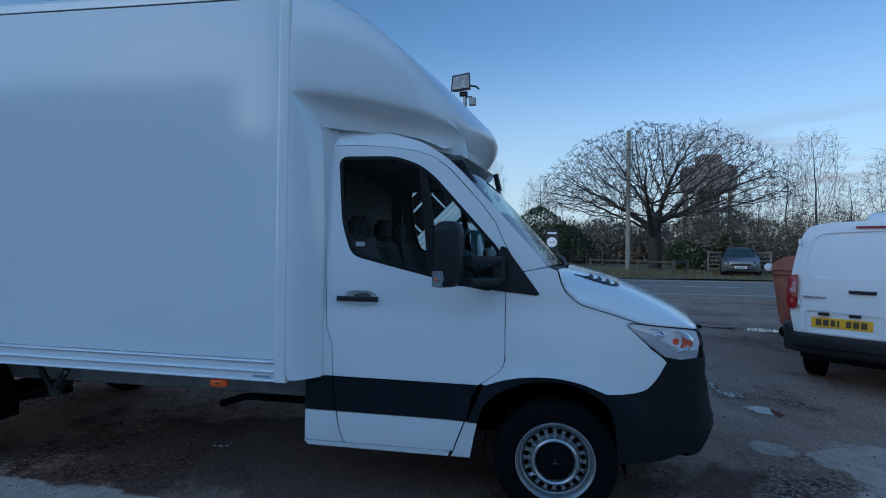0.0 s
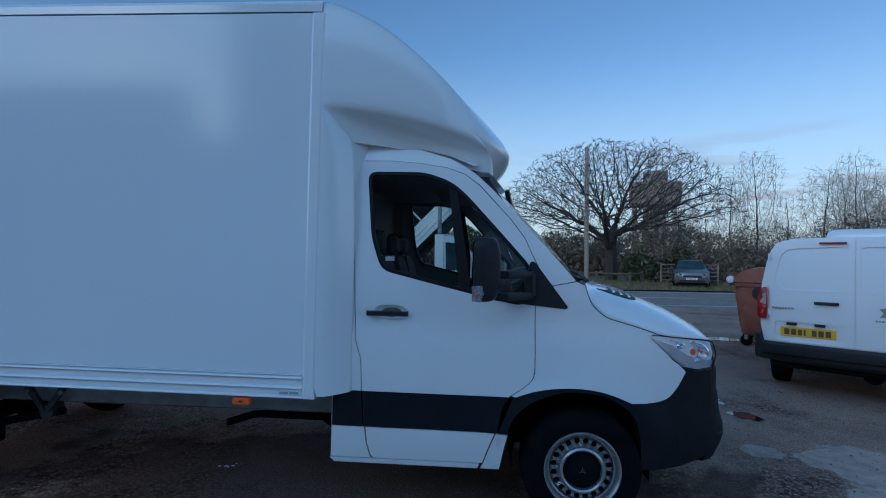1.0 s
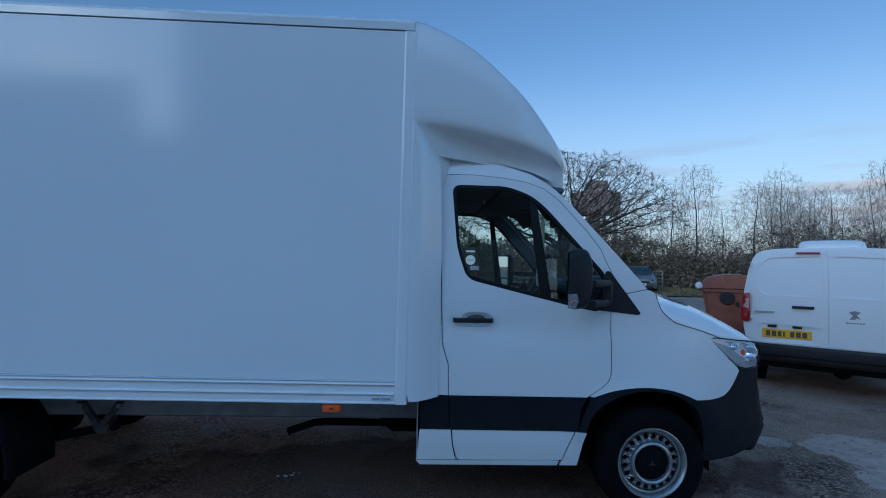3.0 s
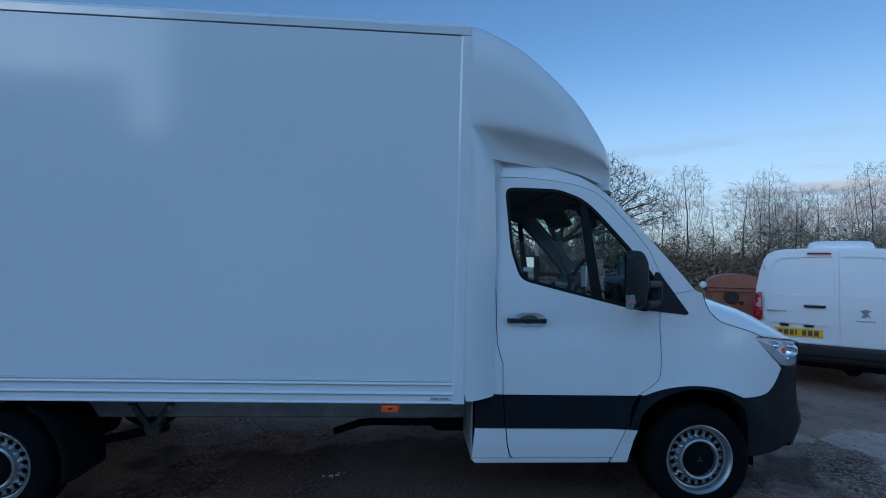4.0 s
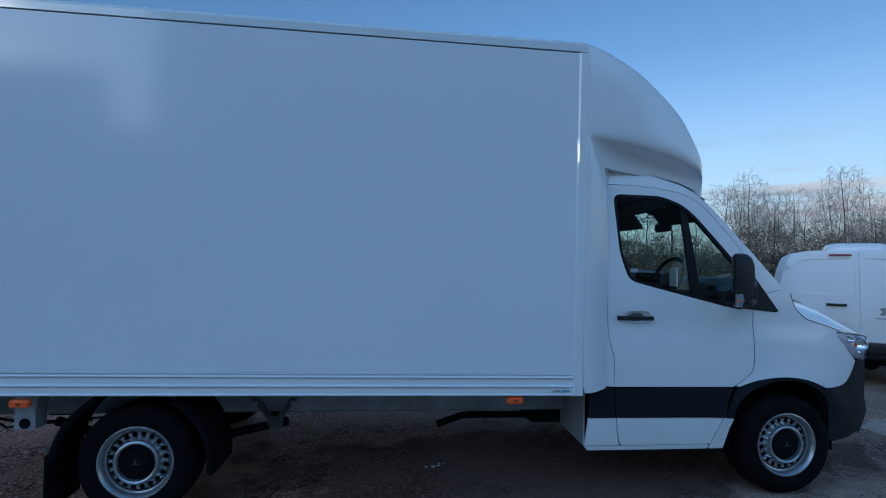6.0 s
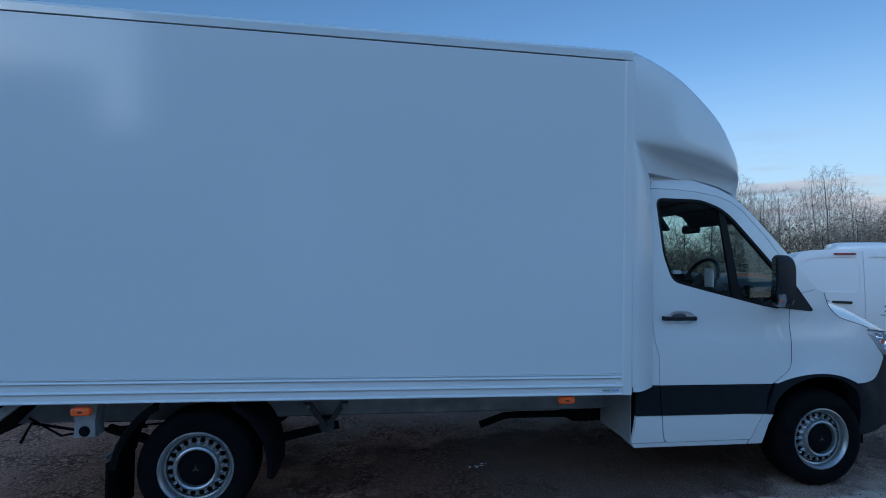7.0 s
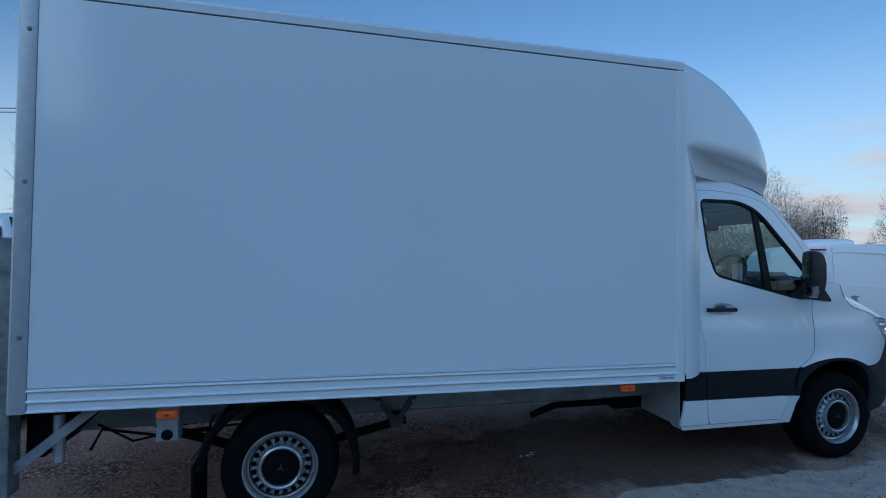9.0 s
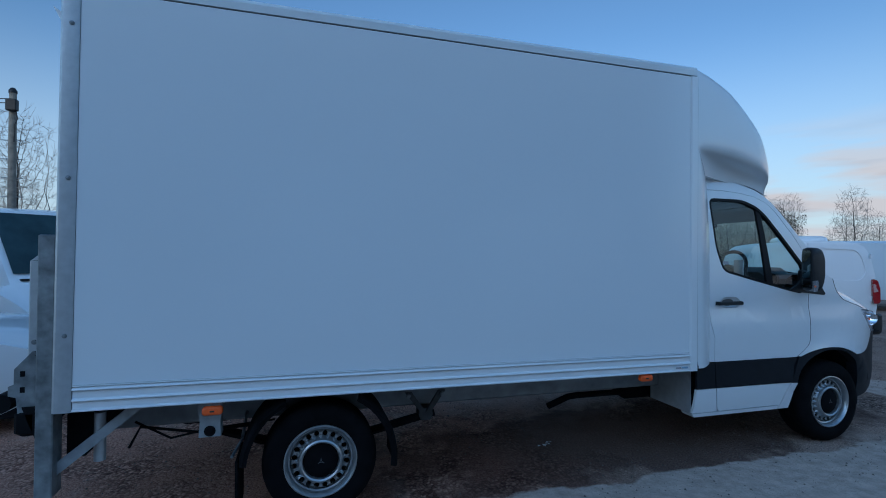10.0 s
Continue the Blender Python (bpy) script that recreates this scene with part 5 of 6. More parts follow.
# tail lift
lift = part("tail_lift", Shape().box(-5.78, -5.70, -1.05, -0.93, 0.30, 1.695, 0.006), M_GALV, truck, "galvanised steel tail lift column")
part("lift_column", Shape().box(-5.78, -5.70, 0.93, 1.05, 0.30, 1.695, 0.006), M_GALV, lift)
part("lift_platform", Shape().box(-5.845, -5.79, -0.98, 0.98, 0.80, 1.56, 0.006), M_ALU, lift, "folded aluminium platform")
part("platform_edge", Shape().rings([[(x, y, z) for x, z in ((-5.835, 1.56), (-5.79, 1.60), (-5.785, 1.56))] for y in (-0.98, 0.98)], caps=True), M_ALU, lift)
hinge = part("lift_hinge", Shape().rings([[(x, y, z) for x, z in ((-5.79, 0.66), (-5.79, 1.04), (-5.83, 1.06), (-5.90, 0.98), (-5.90, 0.90), (-5.925, 0.89), (-5.925, 0.84), (-5.89, 0.83), (-5.88, 0.74), (-5.83, 0.66))] for y in (-0.99, -0.975)], caps=True), M_GALV, lift, "notched steel hinge plate", smooth=False)
for z in (0.87, 0.955):
    part("hinge_slot", Shape().box(-5.872, -5.85, -0.9915, -0.9895, z - 0.015, z + 0.015), M_UNDER, hinge, smooth=False)
part("platform_roller", Shape().tube([(-5.96, -0.99, 0.80), (-5.96, -0.55, 0.80)], 0.05, 14), M_UNDER, lift, "black platform roller")
part("lift_cross_tube", Shape().box(-5.90, -5.79, -1.0, 1.0, 0.62, 0.76, 0.02), M_UNDER, lift)
part("lift_arm", Shape().rings([[(x, y, z) for x, z in ((-5.86, 0.78), (-5.78, 0.78), (-5.78, 0.56))] for y in (-1.0, -0.92)], caps=True), M_UNDER, lift)
part("lift_brace", Shape().rings([[(x, y, z) for x, z in ((-5.70, 0.40), (-5.70, 0.47), (-5.36, 0.745), (-5.28, 0.745))] for y in (-0.99, -0.95)], caps=True), M_CHASSIS, lift, smooth=False)
part("lift_hose_guard", Shape().tube([(-5.53, -0.90, 0.70), (-5.53, -0.90, 0.43)], 0.03, 12), M_ALU, lift, "pale plastic tube")
part("lift_housing", Shape().rings([[(x, y, z) for x, z in ((-5.69, 0.46), (-5.69, 0.745), (-5.40, 0.745), (-5.40, 0.665), (-5.56, 0.50), (-5.60, 0.46))] for y in (-0.90, 0.90)], caps=True), M_UNDER, lift, smooth=False)
for z in (0.99, 1.06, 1.12):
    part("lift_bolt", Shape().spin([(0.0, -0.01), (0.012, -0.008), (0.014, 0.0)], (-5.815, -0.982, z), steps=10), M_GALV, lift)
# top hinge horn of the rear door and the maker's sticker
part("door_horn", Shape().add([(-5.69, -1.05, 2.86), (-5.745, -1.05, 2.90), (-5.69, -1.05, 2.795), (-5.69, -1.0, 2.86), (-5.745, -1.0, 2.90), (-5.69, -1.0, 2.795)], [(0, 1, 2), (3, 5, 4), (0, 3, 4, 1), (1, 4, 5, 2), (0, 2, 5, 3)]), M_ALU, truck, smooth=False)
st = part("sticker", Shape().box(-1.755, -1.63, -W - 0.0075, -W - 0.001, 0.770, 0.788), M_PAPER, truck, "small maker's sticker with unreadable print", smooth=False)
part("sticker_print", Shape().box(-1.75, -1.70, -W - 0.0085, -W - 0.0076, 0.773, 0.785), M_LAMPGREY, st, smooth=False)
part("sticker_print", Shape().box(-1.695, -1.64, -W - 0.0085, -W - 0.0076, 0.773, 0.785), M_BLUEINK, st, smooth=False)

# the body rides nose-down on its springs, and the load box a touch more so
def tip(degrees, px, pz):
    return Matrix.Translation((px, 0, pz)) @ Matrix.Rotation(radians(degrees), 4, "Y") @ Matrix.Translation((-px, 0, -pz))


BOX_PARTS = ("side_panel", "roof_seal", "skirt_rail", "roof", "rear_post", "bolt_head", "rear_doors", "sticker", "sticker_print", "door_horn", "box_floor", "corner_post")
RUNNING_GEAR = ("wheel", "rim", "wheel_disc", "disc_ring", "hub_cap", "cap_mark", "brake_drum", "rear_axle", "differential", "prop_shaft", "leaf_spring", "mud_flap", "mudguard")
tipped = set()
for ob in truck.children_recursive:
    kind_name = ob.name.split(".")[0]
    if kind_name in RUNNING_GEAR or ob.data.name in tipped:
        continue
    if kind_name in BOX_PARTS:
        ob.data.transform(tip(0.30, -3.0, 0.75))
    ob.data.transform(tip(0.40, -0.2, 1.57))
    tipped.add(ob.data.name)

# ---- small white panel van: local x to its right, y ahead, z up ----
van = empty("panel_van", pose(3.535, 1.832, 0, 0, 0, -38), "small white panel van with rear doors and a roof pod", "van", "vans")


def van_rear(x, z):
    return 0.03 - 0.13 * max(0.0, (z - 0.95) / 0.9) ** 2 - 0.10 * (abs(x) / 0.9) ** 6


HALF = [(0.86, 0.60), (0.90, 0.80), (0.905, 1.05), (0.89, 1.30), (0.845, 1.55), (0.80, 1.70), (0.755, 1.775), (0.68, 1.815), (0.55, 1.838), (0.3, 1.848), (0.0, 1.852)]
outline = HALF + [(-x, z) for x, z in HALF[-2::-1]]
rings = []
for y, s, zs in ((0.0, 1.0, 1.0), (0.10, 1.005, 1.0), (0.4, 1.0, 1.002), (1.5, 1.0, 1.004), (2.3, 0.99, 1.0), (2.75, 0.98, 0.96), (3.4, 0.98, 0.72), (4.1, 0.90, 0.62), (4.35, 0.75, 0.52)):
    ring = []
    for x, z in outline:
        zz = z if z < 0.9 else 0.9 + (z - 0.9) * ((1.852 * zs - 0.9) / 0.952)
        ring.append((x * s, y - (van_rear(x, z) if y < 0.05 else van_rear(x, z) * max(0, 1 - y / 0.4)) + 0.022 * (y < 0.05), max(zz, 0.45)))
    rings.append(ring)
shell = part("body", Shape().rings(rings), M_VANPAINT, van, "white van body shell", angle=45)
part("rear_frame", skin(outline, lambda x, z: van_rear(x, z) - 0.018, cell=0.1), M_VANPAINT, shell)
for s in (-1, 1):
    loop = [(0.004, 0.615), (0.80, 0.615), (0.795, 0.85), (0.795, 1.28), (0.775, 1.52), (0.735, 1.70), (0.69, 1.765), (0.6, 1.80), (0.3, 1.822), (0.004, 1.826)]
    hole = rounded([(0.046, 1.238), (0.67, 1.232), (0.752, 1.35), (0.70, 1.62), (0.63, 1.715), (0.046, 1.742)], 0.07)
    rest = rounded([(0.085, 0.615 + 0.02), (0.743, 0.615 + 0.02), (0.743, 0.865), (0.085, 0.85)], 0.05)
    loop, hole, rest = [[(s * x, z) for x, z in q] for q in (loop, hole, rest)]
    holes = [hole, rest] if s < 0 else [hole]
    door = part("rear_door", skin(loop, van_rear, holes, cell=0.1), M_VANPAINT, van, "white rear door with a pressed blank panel", angle=30)
    part("blank_panel", skin(grow(hole, 0.012), lambda x, z: van_rear(x, z) - 0.017, cell=0.1), M_VANPAINT, door)
    if s < 0:
        part("plate_recess", skin(grow(rest, 0.012), lambda x, z: van_rear(x, z) - 0.03, cell=0.1), M_VANPAINT, door)
        plate = part("number_plate", Shape().box(-0.684, -0.164, -0.018, -0.006, 0.687, 0.797, 0.003), M_PLATE, door, "yellow rear number plate with dark bars")
        for x0, x1 in ((-0.645, -0.595), (-0.58, -0.53), (-0.515, -0.475), (-0.46, -0.44), (-0.385, -0.34), (-0.325, -0.275), (-0.26, -0.21)):
            part("plate_bar", Shape().box(x0, x1, -0.0205, -0.0182, 0.708, 0.776), M_CHAR, plate, smooth=False)
        for x in (-0.575, -0.31):
            part("plate_lamp", Shape().box(x - 0.05, x + 0.05, -0.045, 0.0, 0.822, 0.85, 0.006), M_BLACK, door)
        part("handle_cup", skin(rounded([(-0.34, 1.075), (-0.17, 1.075), (-0.19, 1.135), (-0.31, 1.135)], 0.03), lambda x, z: van_rear(x, z) + 0.003, cell=0.1, thick=0.01), M_VANPAINT, door)
        part("door_handle", Shape().rings([[(x, -0.03 - d + dy, 1.093 + (x + 0.25) * 0.0 + dz) for dy, dz in ((-0.012, -0.006), (-0.012, 0.010), (0.012, 0.018), (0.012, -0.018))] for x, d in ((-0.364, 0.005), (-0.34, 0.03), (-0.17, 0.03), (-0.139, 0.005))], caps=True), M_BLACK, door, "black rear door handle")
        part("brake_lamp", Shape().box(-0.325, -0.075, 0.045, 0.085, 1.772, 1.792, 0.004), M_RED, door, "slim red high brake lamp")
        for k in range(7):
            part("model_bar", Shape().box(-0.765 + 0.031 * k, -0.742 + 0.031 * k, -0.036, -0.0, 1.008, 1.026), M_FASCIA, door, smooth=False)
    else:
        # maker's badge as plain shapes
        part("badge_shape", Shape().add([(0.25 + x, -0.0335, 1.03 + z) for x, z in ((-0.05, -0.05), (-0.02, 0.0), (-0.055, 0.035), (0.0, 0.055), (0.055, 0.04), (0.02, 0.005), (0.055, -0.05), (0.02, -0.03), (0.0, -0.05))], [(0, 1, 8), (1, 2, 3), (1, 3, 5), (3, 4, 5), (1, 5, 8), (5, 6, 7), (5, 7, 8)]), M_CHASSIS, door, fix=False)
        for k in range(7):
            part("badge_bar", Shape().box(0.165 + 0.026 * k, 0.184 + 0.026 * k, -0.034, -0.0, 0.928, 0.944), M_CHASSIS, door, smooth=False)
    for z in (0.95, 1.62):
        part("hinge", Shape().box(min(s * 0.79, s * 0.815), max(s * 0.79, s * 0.815), 0.0, 0.06, z - 0.04, z + 0.04, 0.005), M_VANPAINT, door)
    lamp_loop = rounded([(0.825, 1.262), (0.90, 1.235), (0.925, 1.1), (0.925, 0.90), (0.90, 0.87), (0.832, 0.87), (0.82, 0.95), (0.82, 1.2)], 0.03)
    lamp = part("tail_light", skin([(s * x, z) for x, z in lamp_loop], lambda x, z: van_rear(min(abs(x), 0.88), z) + 0.035, cell=0.05, thick=0.16), M_RED, van, "red and clear tail light cluster")
    mid = rounded([(0.83, 1.18), (0.87, 1.17), (0.90, 1.06), (0.83, 1.045)], 0.01)
    part("clear_lens", skin([(s * x, z) for x, z in mid], lambda x, z: van_rear(min(abs(x), 0.88), z) + 0.038, cell=0.05, thick=0.02), M_PINK, lamp)
# bumper
rows = []
for z, d in ((0.40, -0.06), (0.385, 0.06), (0.43, 0.13), (0.52, 0.145), (0.58, 0.14), (0.60, 0.10), (0.605, 0.02)):
    rows.append([(x, -d + 0.16 * (abs(x) / 0.93) ** 5 + 0.5 * max(0, abs(x) - 0.925), z + (0.10 if abs(x) > 0.86 and z > 0.55 else 0)) for x in (-0.955, -0.945, -0.93, -0.90, -0.86, -0.78, -0.4, 0, 0.4, 0.78, 0.86, 0.90, 0.93, 0.945, 0.955)])
part("rear_bumper", Shape().rings(rows, closed=False), M_BLACK, van, "black plastic rear bumper", angle=40)
part("bumper_groove", Shape().box(-0.84, 0.84, -0.150, -0.10, 0.475, 0.485), M_UNDER, van, smooth=False)
pod_rows = []
for z, i in ((1.83, 0.0), (1.88, 0.005), (1.93, 0.02), (1.955, 0.06), (1.962, 0.12)):
    loop = rounded([(-0.30 + i, 0.45 + i), (0.42 - i, 0.45 + i), (0.42 - i, 1.3 - i), (-0.30 + i, 1.3 - i)], 0.12)
    pod_rows.append([(x, y, z) for x, y in loop])
part("roof_pod", Shape().rings(pod_rows, caps=True), M_GRP, van, "white refrigeration roof pod", angle=50)
for x in (-0.80, 0.80):
    for y in (0.78, 3.55):
        s = 1 if x > 0 else -1
        tyre = part("wheel", Shape().spin([(0.20, 0.0), (0.23, -0.012 * s), (0.30, -0.008 * s), (0.32, -0.03 * s), (0.32, -0.18 * s), (0.22, -0.2 * s)], (x + 0.06 * s, y, 0.32), axis="x", steps=36), M_RUBBER, van, "black van tyre")
        part("rim", Shape().spin([(0.0, -0.03 * s), (0.12, -0.02 * s), (0.20, 0.0), (0.205, -0.03 * s)], (x + 0.06 * s, y, 0.32), axis="x", steps=30), M_STEEL, tyre)
part("van_floor", Shape().box(-0.80, 0.80, 0.05, 4.1, 0.30, 0.62, 0.03), M_UNDER, van)
part("silencer", Shape().tube([(0.15, 0.2, 0.30), (0.15, 0.25, 0.30), (0.15, 0.7, 0.30), (0.15, 0.75, 0.30)], [0.06, 0.10, 0.10, 0.06], 12), M_UNDER, van)


# ---- large brown wheeled bin ----
bin_at = pose(4.85, 5.75, 0, 0, 0, 240)
bin_ob = empty("waste_bin", bin_at, "large faded brown plastic waste bin on castors", "bin")
rings = []
for z, a, b in ((0.20, 0.50, 0.38), (0.24, 0.54, 0.42), (0.6, 0.58, 0.46), (1.08, 0.62, 0.50), (1.09, 0.655, 0.535), (1.15, 0.66, 0.54), (1.155, 0.60, 0.49)):
    rings.append([(x, y, z) for x, y in rounded([(-a, -b), (a, -b), (a, b), (-a, b)], 0.10)])
tub = part("tub", Shape().rings(rings, caps=True), M_BROWNBIN, bin_ob, "tapered brown tub", angle=40)
for x in (-0.45, -0.15, 0.15, 0.45):
    part("rib", Shape().rings([[(x - 0.02, -0.545, 1.09), (x + 0.02, -0.545, 1.09), (x + 0.02, -0.44, 0.35), (x - 0.02, -0.44, 0.35)], [(x - 0.02, -0.50, 1.09), (x + 0.02, -0.50, 1.09), (x + 0.02, -0.40, 0.35), (x - 0.02, -0.40, 0.35)]], caps=True), M_BROWNBIN, tub, smooth=False)
rows = []
for k in range(13):
    a = math.pi * k / 12
    rows.append([(x, -0.545 * math.cos(a), 1.165 + 0.27 * math.sin(a) ** 0.7) for x in (-0.675, -0.66, 0.66, 0.675)])
lid = part("lid", Shape().rings(rows, closed=False), M_BROWNBIN, bin_ob, "domed brown lid", angle=60)
for s in (-1, 1):
    pts = [(s * 0.668, -0.545 * math.cos(math.pi * k / 12), 1.165 + 0.27 * math.sin(math.pi * k / 12) ** 0.7) for k in range(13)]
    part("lid_end", Shape().add(pts, [tuple(range(13))]), M_BROWNBIN, lid, smooth=False, fix=False)
    part("lifting_trunnion", Shape().tube([(s * 0.58, 0.05, 0.88), (s * 0.74, 0.05, 0.88)], 0.035, 12), M_BLACK, tub)
    part("pivot_plate", Shape().spin([(0.0, 0.012), (0.12, 0.012), (0.13, 0.0)], (s * 0.645, -0.12, 0.98), axis="x", steps=24), M_BLACK, tub)
part("lid_hinge_pad", Shape().spin([(0.0, -0.075), (0.05, -0.06), (0.075, 0.0), (0.06, 0.05), (0.0, 0.06)], (0.40, -0.60, 1.20), axis="x", steps=14), M_PAPER, lid, "pale plastic buffer")
part("grab_bar", Shape().tube([(-0.5, -0.545, 1.12), (-0.5, -0.60, 1.12), (0.5, -0.60, 1.12), (0.5, -0.545, 1.12)], 0.016, 8), M_BLACK, tub)
for x in (-0.45, 0.45):
    for y in (-0.34, 0.34):
        c = part("castor", Shape().spin([(0.03, -0.03), (0.09, -0.028), (0.10, -0.015), (0.10, 0.015), (0.09, 0.028), (0.03, 0.03)], (x, y, 0.10), axis="x", steps=20), M_RUBBER, bin_ob, "black castor wheel")
        part("fork", Shape().box(x - 0.045, x + 0.045, y - 0.035, y + 0.035, 0.12, 0.235, 0.01), M_GALV, c)

# ---- trees ----
def plant(name, shapes, m, label, category, mats, group=""):
    ob = empty(name, m, label, category, group)
    part("trunk", shapes[0], mats[0], ob, fix=False, smooth=False)
    part("crown", shapes[1], mats[1], ob, fix=False, smooth=False)
    return ob


def colony_tree(seed, pts, trunk, base_r, step, reach, wobble, twig_r, twig=1.0):
    """A trunk whose limbs fork again and again until they have filled the crown's cloud of buds."""
    rg = np.random.default_rng(seed)
    buds_at = np.array(pts)
    nodes = [np.array(p) for p in trunk]
    parent = list(range(-1, len(trunk) - 1))
    near, who = np.full(len(pts), 1e9), np.zeros(len(pts), int)
    alive = np.ones(len(pts), bool)
    shoots = {}
    fresh = 0
    for _ in range(110):
        for i in range(fresh, len(nodes)):
            d = np.linalg.norm(buds_at - nodes[i], axis=1)
            closer = d < near
            near[closer], who[closer] = d[closer], i
        alive &= near > 1.15 * step
        act = alive & (near < reach)
        if not act.any():
            break
        pull = np.zeros((len(nodes), 3))
        ways = buds_at[act] - np.array(nodes)[who[act]]
        np.add.at(pull, who[act], ways / np.linalg.norm(ways, axis=1)[:, None])
        fresh = len(nodes)
        for i in np.unique(who[act]):
            d = pull[i] / (np.linalg.norm(pull[i]) + 1e-9) + rg.normal(0, wobble, 3)
            d /= np.linalg.norm(d)
            grown = shoots.setdefault(int(i), [])
            if len(grown) > 2 or any(float(d @ g) > 0.85 for g in grown):
                alive &= ~((who == i) & (near < 2 * step))
                if len(grown) > 2:
                    alive &= who != i
                continue
            grown.append(d)
            nodes.append(nodes[i] + d * step)
            parent.append(int(i))
    load = [0.0] * len(nodes)
    kids = [[] for _ in nodes]
    for i in range(len(nodes) - 1, 0, -1):
        load[i] = max(load[i], twig_r ** 2.3)
        load[parent[i]] += load[i]
        kids[parent[i]].append(i)
    radius = [max(twig_r, w ** (1 / 2.3)) for w in load]
    full = max(radius) - twig_r
    radius = [twig_r + (base_r - twig_r) * ((r - twig_r) / full) ** 1.18 for r in radius]
    wood, fine = Shape(), Shape()
    start = [(0, c) for c in kids[0]]
    while start:
        a, b = start.pop()
        run = [a, b]
        while kids[run[-1]]:
            nxt = max(kids[run[-1]], key=lambda c: load[c])
            start += [(run[-1], c) for c in kids[run[-1]] if c != nxt]
            run.append(nxt)
        rr = [min(radius[i], radius[b]) for i in run]
        path = [Vector(nodes[i]) for i in run]
        (wood if rr[0] > 0.03 else fine).tube(path, rr[:-1] + [rr[-1] * 0.5], 8 if rr[0] > 0.12 else 5 if rr[0] > 0.03 else 3, caps=False)
        # bristling end twigs
        tip, way = path[-1], (path[-1] - path[-2]).normalized()
        for _ in range(4):
            out = (way + Vector(rg.normal(0, 0.42, 3)) + Vector((0, 0, 0.15))).normalized()
            mid = tip + out * rg.uniform(0.12, 0.22) * twig
            fine.tube([tip, mid, mid + (out + Vector(rg.normal(0, 0.3, 3))).normalized() * rg.uniform(0.1, 0.25) * twig], [twig_r * 0.9, twig_r * 0.75, twig_r * 0.5], 3, caps=False)
    return wood, fine


def cloud_of_buds(seed, count, half, low, high, inside):
    """Random places within a crown."""
    rg = np.random.default_rng(seed)
    out = []
    while len(out) < count:
        p = rg.uniform((-half, -half, low), (half, half, high))
        if inside(p, math.hypot(p[0], p[1]), rg.random()):
            out.append(p)
    return out


def in_oak(p, reach, chance):
    lump = 1 + 0.12 * noise.noise((p[0] * 0.45, p[1] * 0.45, p[2] * 0.45))
    return 2.5 + 0.23 * reach < p[2] < 3.6 + 5.9 * lump * math.sqrt(max(0.0, 1 - (reach / 7.9) ** 2)) and chance < 0.08 + 0.75 * (reach / 7.9 + max(0.0, p[2] - 3) / 6)


oak_trunk = ((0, 0, -0.1), (0.02, 0, 0.4), (0.03, 0, 0.9), (0, 0.04, 1.4), (-0.03, 0, 1.9))
oak = plant("oak_tree", colony_tree(12, cloud_of_buds(12, 8000, 8.0, 1.9, 9.6, in_oak), oak_trunk, 0.42, 0.25, 5.0, 0.15, 0.010), pose(8.4, 30, 0), "broad bare winter oak with dark spreading limbs", "tree", (M_BARK, M_BARK))
kinds = []
for i, (h, w, low) in enumerate(((8.6, 1.9, 2.2), (7.4, 2.3, 1.6), (9.6, 2.1, 3.0))):
    def in_crown(p, reach, chance, h=h, w=w, low=low):
        u = (p[2] - low) / (h - low)
        return reach < w * (0.25 + 0.95 * u ** 0.6) * math.sqrt(max(0.0, 1.06 - u * u)) and chance < 0.35 + 0.65 * reach / w
    trunk = tuple((0.05 * math.sin(k + i), 0.05 * math.cos(2 * k + i), 0.42 * k - 0.1) for k in range(int(low / 0.42) + 1))
    kinds.append(plant("bare_tree", colony_tree(40 + i, cloud_of_buds(20 + i, 1500, w * 1.2, low, h, in_crown), trunk, 0.085, 0.24, 2.6, 0.09, 0.007, 1.5), pose(24 + 4 * i, 30, 0), "slender bare winter tree beside the hedge", "tree", (M_BARK, M_TWIG), "hedgerow trees"))
rng = random.Random(3)
spots = [(14.0 + 1.5 * k + rng.uniform(-1, 1), 31.5 - 0.17 * k + rng.uniform(-2.5, 2.5)) for k in range(44)]
for k, (x, y) in enumerate(spots):
    src = kinds[k % 3]
    if x > 42 and k % 3:
        continue
    low = 0.9 if x < 42 else 0.62
    copy_thing(src, pose(x, y, 0, 0, 0, rng.uniform(0, 360)) @ Matrix.Diagonal((low, low, low * rng.uniform(0.75, 1.05), 1)))
for x, y, k in ((-15, 19, 0.85), (-12.5, 24, 0.75), (-19, 27, 0.8), (-3, 36, 1.0), (1.5, 38, 1.0), (-7, 36, 1.0)):
    copy_thing(kinds[int(abs(x)) % 3], pose(x, y, 0, 0, 0, rng.uniform(0, 360)) @ Matrix.Diagonal((k, k, k, 1)))


